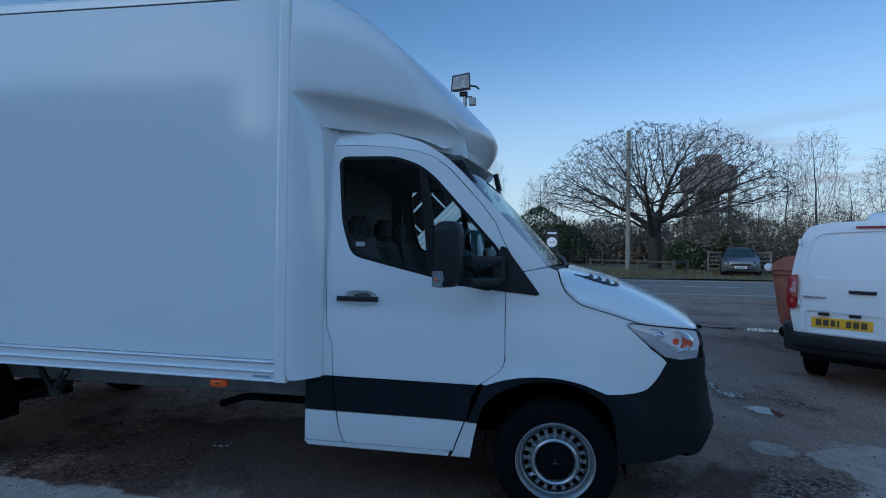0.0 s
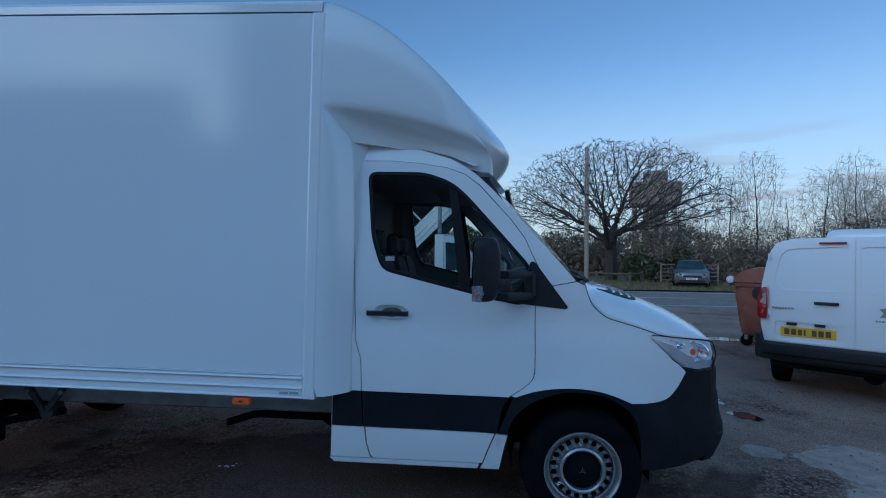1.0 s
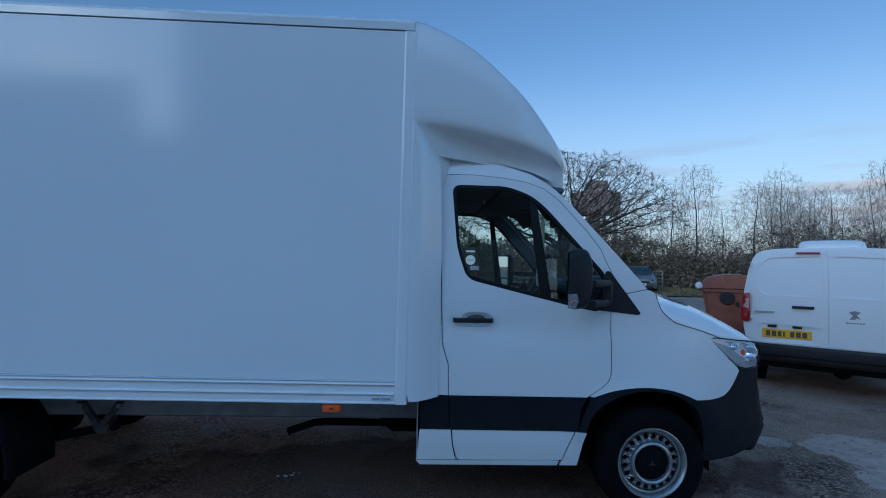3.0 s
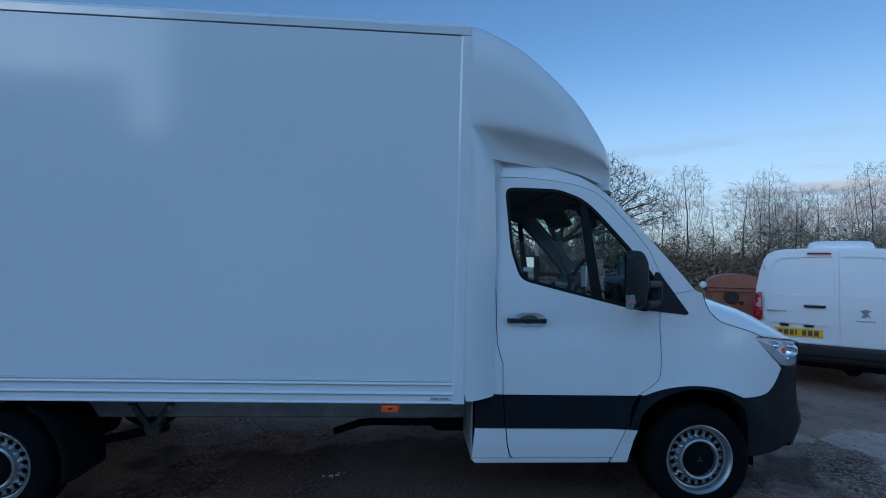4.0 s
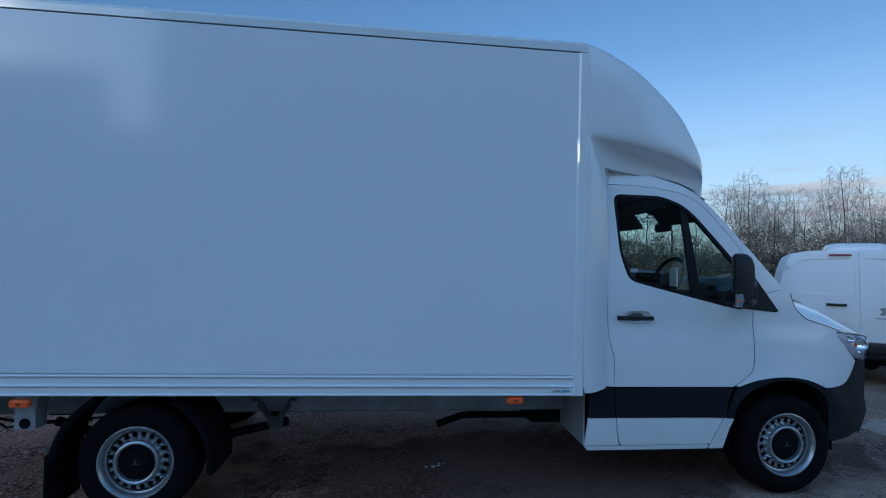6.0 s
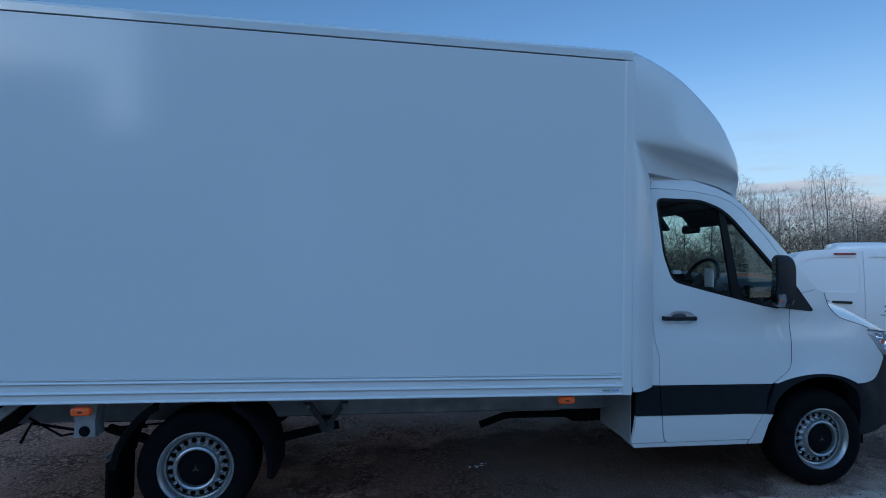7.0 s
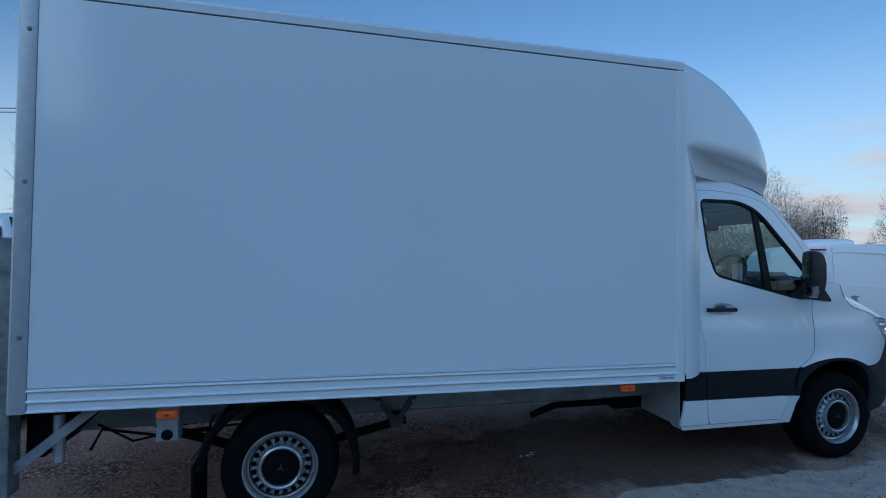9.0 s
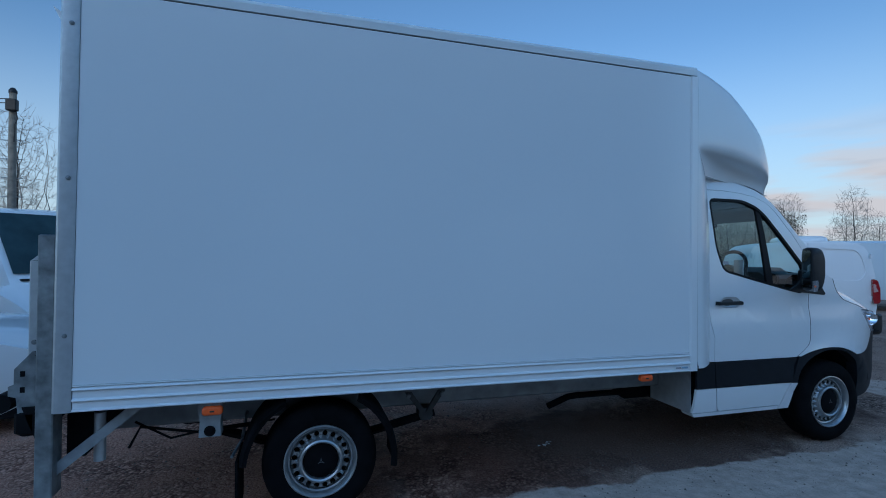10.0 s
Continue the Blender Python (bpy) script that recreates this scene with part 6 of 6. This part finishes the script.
def scrub(name, x0, x1, y0, y1, height, count, size, mat, label, seed):
    """A tangle of stems and small flakes with an uneven top."""
    r = random.Random(seed)
    s = Shape()
    for k in range(count):
        x, y = r.uniform(x0, x1), r.uniform(y0, y1)
        top = height * (0.62 if x > 38 else 1.25 if x > 23 else 1.0) * (0.62 + 0.38 * noise.noise((x * 0.22, y * 0.3, seed)) + 0.25 * noise.noise((x * 0.9, y, seed)))
        z = top * (1 - r.random() ** 1.5)
        p = Vector((x, y, max(z, 0.05)))
        if k % 2:
            a, b, c = (Vector((r.gauss(0, 1), r.gauss(0, 1), r.gauss(0, 1))) * size * (1.9 if z < 0.6 * top else 1.0) for _ in range(3))
            s.add([p + a, p + b, p + c * 0.6], [(0, 1, 2)])
        else:
            up = Vector((r.gauss(0, 0.4), r.gauss(0, 0.4), r.uniform(0.3, 1))) * size * 6
            w = Vector((r.gauss(0, 1), r.gauss(0, 1), 0)) * size * 0.13
            s.add([p - w, p + w, p + up], [(0, 1, 2)])
    return tagged(part(name, s, mat, fix=False, smooth=False), label, "hedge", kind="stuff")


scrub("hedgerow", 9.5, 80, 27.5, 31, 5.6, 170000, 0.062, M_HEDGE, "dense brown winter hedgerow and brambles", 4.0)
scrub("undergrowth", -25, 12, 37, 42, 4.8, 40000, 0.11, M_HEDGE, "dark winter scrub behind the field gate", 9.0)
scrub("far_woodland", -150, 190, 75, 95, 7.5, 40000, 0.32, M_HEDGE, "distant bare woodland", 2.0)


def evergreen(x, y, r, h, seed, name="evergreen_bush", label="rounded dark green evergreen bush"):
    rr = random.Random(seed)
    ob = empty(name, pose(x, y, 0), label, "bush")
    s = Shape()
    for _ in range(5200):
        u, v = rr.uniform(0, 2 * math.pi), rr.random()
        k = (0.55 + 0.45 * rr.random() ** 0.4) * (1 + 0.22 * noise.noise((2 * math.cos(u), 2 * math.sin(u), 4 * v + seed)))
        prof = math.sin(math.pi * min(1, 0.12 + 0.88 * v)) ** 0.6
        p = Vector((r * k * prof * math.cos(u), r * k * prof * math.sin(u), h * v * (0.9 + 0.1 * k)))
        a, b = (Vector((rr.gauss(0, 1), rr.gauss(0, 1), rr.gauss(0, 1))) * 0.09 for _ in range(2))
        s.add([p, p + a, p + b], [(0, 1, 2)])
    part("trunk", Shape().tube([(0, 0, 0), (0, 0, h * 0.5)], [0.12, 0.04], 8), M_BARK, ob)
    part("foliage", s, M_IVY, ob, fix=False, smooth=False)
    return ob


evergreen(1.2, 36, 2.4, 4.6, 1.0)
evergreen(3.2, 37, 2.0, 3.2, 2.0)
evergreen(-1.6, 35, 1.7, 4.0, 3.0)
evergreen(9.9, 28.5, 1.1, 2.0, 5.0, label="dark ivy bush at the foot of the oak")
evergreen(12.6, 29.0, 1.3, 2.4, 6.0, label="dark bramble bush beside the gate")

# ---- pole, fences, sign, water tower ----
pole = tagged(part("telegraph_pole", Shape().tube([(5.9, 26, 0), (5.86, 26, 8.2)], [0.14, 0.11], 12), M_POLE), "tall weathered timber telegraph pole", "pole")
pole2 = empty("utility_pole", pose(-11.0, 10, 0), "timber utility pole with a transformer box and wires", "pole")
part("shaft", Shape().tube([(0, 0, 0), (0, 0, 5.55)], [0.10, 0.072], 12), M_POLE, pole2)
part("junction_box", Shape().box(-0.06, 0.16, -0.22, -0.07, 5.02, 5.30, 0.02), M_BLACK, pole2)
part("cap", Shape().spin([(0.0, 5.62), (0.05, 5.60), (0.085, 5.54), (0.085, 5.48)], (0, 0, 0), axis="z", steps=12), M_BLACK, pole2)
part("cable_tail", Shape().tube([(0.12, -0.12, 5.02), (0.15, -0.12, 4.85), (0.09, -0.10, 4.72), (0.07, -0.09, 4.3)], 0.012, 5), M_BLACK, pole2)
for k in range(4):
    part("step_iron", Shape().tube([(-0.22, 0, 3.0 + 0.45 * k), (0.22, 0, 3.0 + 0.45 * k)], 0.012, 6), M_GALV, pole2)
for z in (5.35, 5.25):
    part("wire", Shape().tube([(0, 0, z), (-6, 1, z - 0.1), (-14, 2.5, z + 0.2)], 0.012, 5), M_BLACK, pole2)

fence = empty("post_and_rail_fence", pose(0, 0, 0), "low timber post and rail fence along the verge", "fence")
posts = [(4.0, 27.5), (6.4, 25.6), (7.95, 24.4), (9.2, 26.2)]
for x, y in posts:
    part("post", Shape().box(x - 0.07, x + 0.07, y - 0.07, y + 0.07, 0, 0.78, 0.012), M_WOOD, fence)
for (xa, ya), (xb, yb) in zip(posts, posts[1:]):
    part("rail", Shape().tube([(xa, ya, 0.66), (xb, yb, 0.66)], 0.055, 6), M_WOOD, fence)


def field_gate(name, xa, ya, xb, yb, bars, label, mat):
    g = empty(name, pose(xa, ya, 0), label, "gate")
    d = Vector((xb - xa, yb - ya, 0))
    for k in range(bars):
        z = 0.25 + 0.95 * k / (bars - 1)
        part("bar", Shape().tube([(0, 0, z), (d.x, d.y, z)], 0.022, 6), mat, g)
    for f in (0, 0.33, 0.66, 1):
        part("upright", Shape().tube([d * f + Vector((0, 0, 0)), d * f + Vector((0, 0, 1.28))], 0.04 if f in (0, 1) else 0.025, 6), mat, g)


field_gate("field_gate", 2.2, 32, 5.6, 33, 5, "weathered five-bar field gate", M_WOOD)
field_gate("metal_gate", 10.7, 27.3, 14.1, 27.3, 5, "pale tubular field gate behind the car", M_POLE)
sign = empty("roadside_sign", pose(1.85, 30.5, 0), "dark roadside sign board with a pale round panel", "sign")
part("board", Shape().box(-0.45, 0.45, -0.03, 0.03, 1.15, 2.65, 0.01), M_INK, sign)
part("round_panel", Shape().spin([(0.0, -0.036), (0.34, -0.036), (0.34, -0.03)], (0, 0, 1.75), steps=28), M_PAPER, sign, fix=False)
part("word_bar", Shape().box(-0.3, 0.3, -0.037, -0.03, 2.3, 2.42), M_PAPER, sign, smooth=False)
part("word_bar", Shape().box(-0.22, 0.22, -0.041, -0.037, 1.72, 1.78), M_CHASSIS, sign, smooth=False)
for x in (-0.4, 0.4):
    part("sign_leg", Shape().box(x - 0.04, x + 0.04, -0.025, 0.025, 0, 1.16), M_WOOD, sign, smooth=False)

tower = empty("water_tower", pose(53.3, 150, -2.6), "old concrete water tower behind the bare oak", "tower")
tank = part("tank", Shape().spin([(0.0, 20.0), (7.0, 20.0), (7.4, 20.6), (7.4, 26.6), (7.0, 27.0), (0.0, 27.4)], (0, 0, 0), axis="z", steps=16), M_CONC, tower, "brown concrete tank", angle=20)
part("tank_hut", Shape().box(-2.8, 3.0, -2.5, 2.5, 27.0, 30.6, 0.2), M_CONC, tank)
for k in range(8):
    a = 2 * math.pi * k / 8
    part("leg", Shape().tube([(6.2 * math.cos(a), 6.2 * math.sin(a), 0), (6.2 * math.cos(a), 6.2 * math.sin(a), 20.1)], 0.55, 6), M_CONC, tower)
for z in (7.0, 14.0):
    part("ring_beam", Shape().spin([(5.8, z), (6.6, z), (6.6, z + 0.8), (5.8, z + 0.8)], (0, 0, 0), axis="z", steps=16, closed=True), M_CONC, tower)
part("core", Shape().tube([(0, 0, 0), (0, 0, 20.1)], 1.5, 10), M_CONC, tower)
for x, h in ((-2, 6.5), (2.2, 7.0), (0.5, 5.0)):
    part("aerial", Shape().tube([(x, 0, 30.4), (x, 0, 30.4 + h)], 0.08, 5), M_GALV, tank)

# ---- dark grey hatchback across the road, facing the yard ----
car = empty("hatchback_car", pose(11.3, 24.6, 0.03, 0, 0, -20), "dark grey hatchback car parked facing the road", "car")


def car_ring(y, w, z0, zb, zr, wr):
    """Section of a car: sill, belt and roof."""
    half = [(w * 0.93, z0), (w, z0 + 0.15), (w, zb - 0.12), (w * 0.97, zb), (wr, zr - 0.06), (wr * 0.9, zr - 0.01), (wr * 0.5, zr + 0.01), (0, zr + 0.015)]
    return [(x, y, z) for x, z in half] + [(-x, y, z) for x, z in half[-2::-1]]


M_CARGLASS = material("dark_car_glass", (0.03, 0.055, 0.06), 0.05, vary=0.3, scale=3, spec=0.5)


def build_car(car, paint):
    rings = [car_ring(-2.05, 0.74, 0.30, 0.70, 0.74, 0.60), car_ring(-2.0, 0.82, 0.22, 0.76, 0.82, 0.66), car_ring(-1.7, 0.87, 0.20, 0.85, 0.91, 0.72), car_ring(-1.05, 0.88, 0.20, 0.90, 0.98, 0.74), car_ring(-0.95, 0.88, 0.20, 0.92, 1.0, 0.75), car_ring(-0.25, 0.88, 0.20, 0.94, 1.42, 0.60), car_ring(0.5, 0.88, 0.20, 0.95, 1.48, 0.60), car_ring(1.4, 0.88, 0.20, 0.97, 1.45, 0.58), car_ring(2.0, 0.82, 0.25, 0.95, 1.05, 0.62), car_ring(2.1, 0.78, 0.35, 0.8, 0.85, 0.6)]
    body = part("car_body", Shape().rings(rings, caps=True, closed=False), paint, car, "painted car bodywork", angle=35)
    part("car_underside", Shape().box(-0.8, 0.8, -1.9, 1.9, 0.16, 0.3), M_UNDER, car, smooth=False)
    ws = [[(x * w, -0.98 - 0.012 + 0.70 * v, z) for x in (-1, -0.5, 0, 0.5, 1)] for v, w, z in ((0.02, 0.70, 1.025), (0.5, 0.64, 1.235), (0.97, 0.56, 1.425))]
    part("car_windscreen", Shape().rings(ws, closed=False), M_CARGLASS, car, "dark windscreen", fix=False)
    for s in (-1, 1):
        part("car_headlight", Shape().spin([(0.0, -0.05), (0.11, -0.04), (0.14, 0.0)], (s * 0.58, -2.035, 0.66), steps=18), M_CHROME, car, "clear headlight", fix=False)
        part("car_side_glass", Shape().add([(s * x, y, z) for x, y, z in ((0.865, -0.75, 0.97), (0.855, 1.2, 1.0), (0.62, 1.05, 1.38), (0.63, -0.2, 1.38))], [(0, 1, 2, 3)]), M_CARGLASS, car, fix=False, smooth=False)
        part("car_mirror", Shape().box(min(s * 0.88, s * 1.03), max(s * 0.88, s * 1.03), -0.72, -0.62, 0.95, 1.08, 0.03), paint, car)
        for y in (-1.25, 1.3):
            part("car_wheel", Shape().spin([(0.0, -0.01 * s), (0.2, 0.0), (0.3, 0.01 * s), (0.31, -0.18 * s), (0.0, -0.18 * s)], (s * 0.87, y, 0.31), axis="x", steps=24), M_RUBBER, car)
    part("car_grille", Shape().box(-0.42, 0.42, -2.075, -1.98, 0.56, 0.67, 0.01), M_BLACK, car)
    part("car_intake", Shape().box(-0.62, 0.62, -2.07, -1.95, 0.28, 0.42, 0.01), M_BLACK, car)
    pl = part("car_plate", Shape().box(-0.26, 0.26, -2.075, -2.055, 0.43, 0.54, 0.003), M_PAPER, car, "white number plate with dark bars")
    for k in range(7):
        part("car_plate_bar", Shape().box(-0.22 + 0.063 * k, -0.18 + 0.063 * k, -2.079, -2.0755, 0.455, 0.515), M_INK, pl, smooth=False)


build_car(car, M_CARGREY)

M_SHADE_WALL = material("dark_weathered_cladding", (0.09, 0.085, 0.08), 0.9, vary=0.12, scale=1.5, bump=0.1)
# ---- unseen walls added behind the viewer to shade the yard and darken reflections ----
# taller at one end; the notch is cut so sun reaches the small van
shade_wall = Shape().box(-80, -22.4, -34.6, -34.0, -0.1, 14.6).box(-22.4, -19.4, -34.6, -34.0, -0.1, 10.5).box(-19.4, 3.2, -34.6, -34.0, -0.1, 20.0)
tagged(part("wall_south", shade_wall, M_SHADE_WALL, smooth=False), "plain dark wall out of view, added to shade the yard", "building", kind="structure")
tagged(part("wall_south_east", Shape().box(3.3, 27, -34.6, -34.0, -0.1, 20.0), M_SHADE_WALL, smooth=False), "plain taller dark wall out of view, added to shade the yard", "building", kind="structure")


# ---- other vehicles in the yard ----
def van_front(parent, x0, roof=2.15, back=-2.2, mat=M_PAINT):
    """Cab and body of a delivery van, nose at x0, facing +x."""
    def section(x, w, z0, belt, top, wt):
        half = [(w * 0.94, z0), (w, z0 + 0.2), (w, belt), (wt, top - 0.07), (wt * 0.9, top - 0.01), (wt * 0.5, top + 0.01), (0, top + 0.015)]
        return [(x, y, z) for y, z in half] + [(x, -y, z) for y, z in half[-2::-1]]
    secs = [section(x0 + back, 0.97, 0.35, 1.2, roof, 0.88), section(x0 - 1.55, 0.98, 0.35, 1.2, roof, 0.88), section(x0 - 1.35, 0.98, 0.35, 1.2, roof - 0.04, 0.86), section(x0 - 0.62, 0.96, 0.35, 1.18, 1.30, 0.80), section(x0 - 0.5, 0.95, 0.35, 1.12, 1.22, 0.78), section(x0 - 0.15, 0.88, 0.36, 1.0, 1.05, 0.72), section(x0 - 0.02, 0.76, 0.40, 0.85, 0.9, 0.66), section(x0, 0.70, 0.45, 0.7, 0.75, 0.6)]
    body = part("van_body", Shape().rings(secs, caps=True, closed=False), mat, parent, "white van bodywork", angle=35)
    ws = [[(x0 + x + 0.012, y * w, z + 0.01) for y in (-1, -0.5, 0, 0.5, 1)] for x, w, z in ((-0.66, 0.76, 1.36), (-1.0, 0.79, 1.30 + (roof - 1.34) * 0.52 + 0.03), (-1.30, 0.80, roof - 0.09))]
    part("van_windscreen", Shape().rings(ws, closed=False), M_CARGLASS, parent, "dark windscreen", fix=False)
    for s in (-1, 1):
        part("van_side_window", Shape().add([(x0 + x, s * y, z) for x, y, z in ((-0.85, 0.968, 1.24), (-1.6, 0.978, 1.24), (-1.62, 0.905, roof - 0.2), (-1.3, 0.9, roof - 0.22))], [(0, 1, 2, 3)]), M_CARGLASS, parent, fix=False, smooth=False)
        part("van_headlight", Shape().rings([[(x0 - 0.36, s * 0.90, 0.98), (x0 - 0.14, s * 0.80, 0.96), (x0 - 0.05, s * 0.72, 0.86)], [(x0 - 0.34, s * 0.93, 0.86), (x0 - 0.12, s * 0.84, 0.80), (x0 - 0.03, s * 0.74, 0.78)]], closed=False), M_CHROME, parent, "clear headlight", fix=False)
        part("van_mirror", Shape().box(x0 - 0.95, x0 - 0.80, min(s * 1.02, s * 1.20), max(s * 1.02, s * 1.20), 1.28, 1.56, 0.03), M_BLACK, parent)
        part("van_wheel", Shape().spin([(0.0, -0.01 * s), (0.22, 0.0), (0.33, 0.01 * s), (0.34, -0.2 * s), (0.0, -0.2 * s)], (x0 - 0.75, s * 0.96, 0.34), axis="y", steps=28), M_RUBBER, parent, "black tyre")
    part("van_bumper", Shape().rings([[(x0 + d - 0.35 * (abs(y) / 0.95) ** 3, y, z) for y in (-0.95, -0.8, -0.5, 0, 0.5, 0.8, 0.95)] for z, d in ((0.30, -0.02), (0.33, 0.05), (0.55, 0.06), (0.62, 0.02))], closed=False), M_BLACK, parent, "black front bumper")
    part("bonnet_vent", Shape().box(x0 - 0.64, x0 - 0.56, -0.7, 0.7, 1.27, 1.30), M_BLACK, parent, smooth=False)
    return body


# tipper with its bed raised, behind the box van
tipper = empty("tipper_truck", pose(0.25, 8.5, 0), "white tipper truck with its caged bed raised", "truck")
van_front(tipper, 0.0, 2.1, -1.75)
part("tipper_chassis", Shape().box(-5.0, -1.7, -0.45, 0.45, 0.45, 0.65, 0.02), M_UNDER, tipper)
bed_m = Matrix.Translation((-3.05, 0, 0.85)) @ Matrix.Rotation(radians(-45), 4, "Y")
bed = part("tipping_bed", Shape().box(0.0, 2.6, -1.0, 1.0, 0.0, 0.10, 0.01).moved(bed_m), M_UNDER, tipper, "raised tipping bed")
for y in (-1.0, 0.96):
    for k in range(4):
        part("side_board", Shape().box(0.0, 2.6, y, y + 0.04, 0.10 + 0.10 * k, 0.19 + 0.10 * k, 0.008).moved(bed_m), M_PAINT, bed, "white dropside slat")
    for z in (0.95, 1.25):
        part("cage_rail", Shape().box(0.0, 2.6, y, y + 0.04, z, z + 0.05).moved(bed_m), M_PAINT, bed, smooth=False)
    for x in (0.05, 0.9, 1.7, 2.55):
        part("cage_post", Shape().box(x - 0.02, x + 0.02, y, y + 0.04, 0.5, 1.3).moved(bed_m), M_PAINT, bed, smooth=False)
part("cage_mesh", Shape().box(0.05, 2.55, -0.93, -0.925, 0.5, 1.25).moved(bed_m), M_UNDER, bed, smooth=False)
part("headboard", Shape().box(2.55, 2.6, -1.0, 1.0, 0.0, 1.3).moved(bed_m), M_UNDER, bed, smooth=False)
part("ram", Shape().tube([(-2.1, 0, 0.6), (-2.2, 0, 1.65)], 0.06, 10), M_GALV, tipper, "hydraulic ram")
for y in (-0.85, 0.85):
    part("rear_wheel", Shape().spin([(0.0, -0.1), (0.33, -0.1), (0.34, 0.1), (0.0, 0.1)], (-3.9, y, 0.34), steps=24), M_RUBBER, tipper)

# floodlight on a slim mast
mast = empty("floodlight_mast", pose(-1.48, 7.2, -0.12), "slim mast with a floodlight and a small sensor lamp", "floodlight")
part("mast_pole", Shape().tube([(0, 0, 0), (0, 0, 5.05)], [0.05, 0.04], 10), M_GALV, mast)
head = part("lamp_head", Shape().rings([[(x, y, z) for x, z in q] for y, q in ((-0.16, ((-0.30, 5.08), (-0.27, 5.42), (0.12, 5.48), (0.14, 5.12))), (0.05, ((-0.24, 5.12), (-0.2, 5.36), (0.10, 5.40), (0.12, 5.16))))], caps=True), M_BLACK, mast, "black floodlight housing", smooth=False)
part("lamp_glass", Shape().add([(x, -0.164, z) for x, z in ((-0.27, 5.11), (-0.245, 5.39), (0.09, 5.44), (0.11, 5.15))], [(0, 1, 2, 3)]), M_GALV, head, fix=False, smooth=False)
part("mast_cabinet", Shape().box(-0.10, 0.10, -0.10, 0.06, 1.37, 2.18, 0.01), M_PAINT, mast, "white cabinet on the mast")
part("lamp_bracket", Shape().box(-0.12, 0.06, -0.06, 0.02, 5.0, 5.1, 0.01), M_BLACK, mast)
part("sensor_lamp", Shape().box(0.10, 0.25, -0.10, 0.0, 4.78, 4.95, 0.01), M_CHASSIS, mast)
part("sensor_arm", Shape().tube([(0, 0, 4.98), (0.15, -0.03, 4.98), (0.17, -0.04, 4.92)], 0.015, 6), M_BLACK, mast)
part("cable", Shape().tube([(0.12, -0.05, 5.22), (0.24, -0.05, 5.20), (0.32, -0.05, 5.14)], 0.02, 6), M_BLACK, mast)

# vehicles beyond the van's tail, seen past the lift
recovery = empty("recovery_van", pose(-7.1, 3.8, 0, 0, 0, -48), "white van with an amber light bar on its roof", "van", "vans")
van_front(recovery, 0.0, 2.30, -4.6)
bar = part("light_bar", Shape().box(-1.8, -1.55, 0.25, 0.85, 2.30, 2.40, 0.02), M_AMBER, recovery, "amber roof light bar")
part("roof_aerial", Shape().tube([(-1.9, 0.1, 2.30), (-2.1, 0.1, 2.62)], 0.006, 5), M_BLACK, recovery)
saloon = empty("white_car", pose(-8.75, 2.0, 0, 0, 0, 90), "white car parked nose out beside the tail lift", "car")
build_car(saloon, M_PAINT)

# a longer white van further along the row
row_van = empty("delivery_van", pose(15.5, 5.0, 0, 0, 0, -25), "long white delivery van parked along the yard", "van", "vans")
van_front(row_van, 0.0, 2.05, -5.2)

# high white vans parked tail-on across the yard, seen mirrored in the gelcoat panel
for x, y in ((-4.35, -11.4), (0.35, -11.6)):
    tall = empty("high_roof_van", pose(x, y, 0, 0, 0, -90), "tall white van parked tail-on across the yard", "van", "vans")
    van_front(tall, 0.0, 2.75, -5.8)
    for side in (-1, 1):
        part("rear_door", Shape().box(-5.83, -5.801, min(side * 0.012, side * 0.80), max(side * 0.012, side * 0.80), 0.62, 2.55, 0.01), M_PAINT, tall)
        part("tail_light", Shape().box(-5.84, -5.79, min(side * 0.83, side * 0.93), max(side * 0.83, side * 0.93), 1.0, 1.45, 0.015), M_RED, tall, "red tail light")
    part("rear_bumper", Shape().box(-5.93, -5.79, -0.92, 0.92, 0.40, 0.58, 0.03), M_BLACK, tall, "black rear bumper")
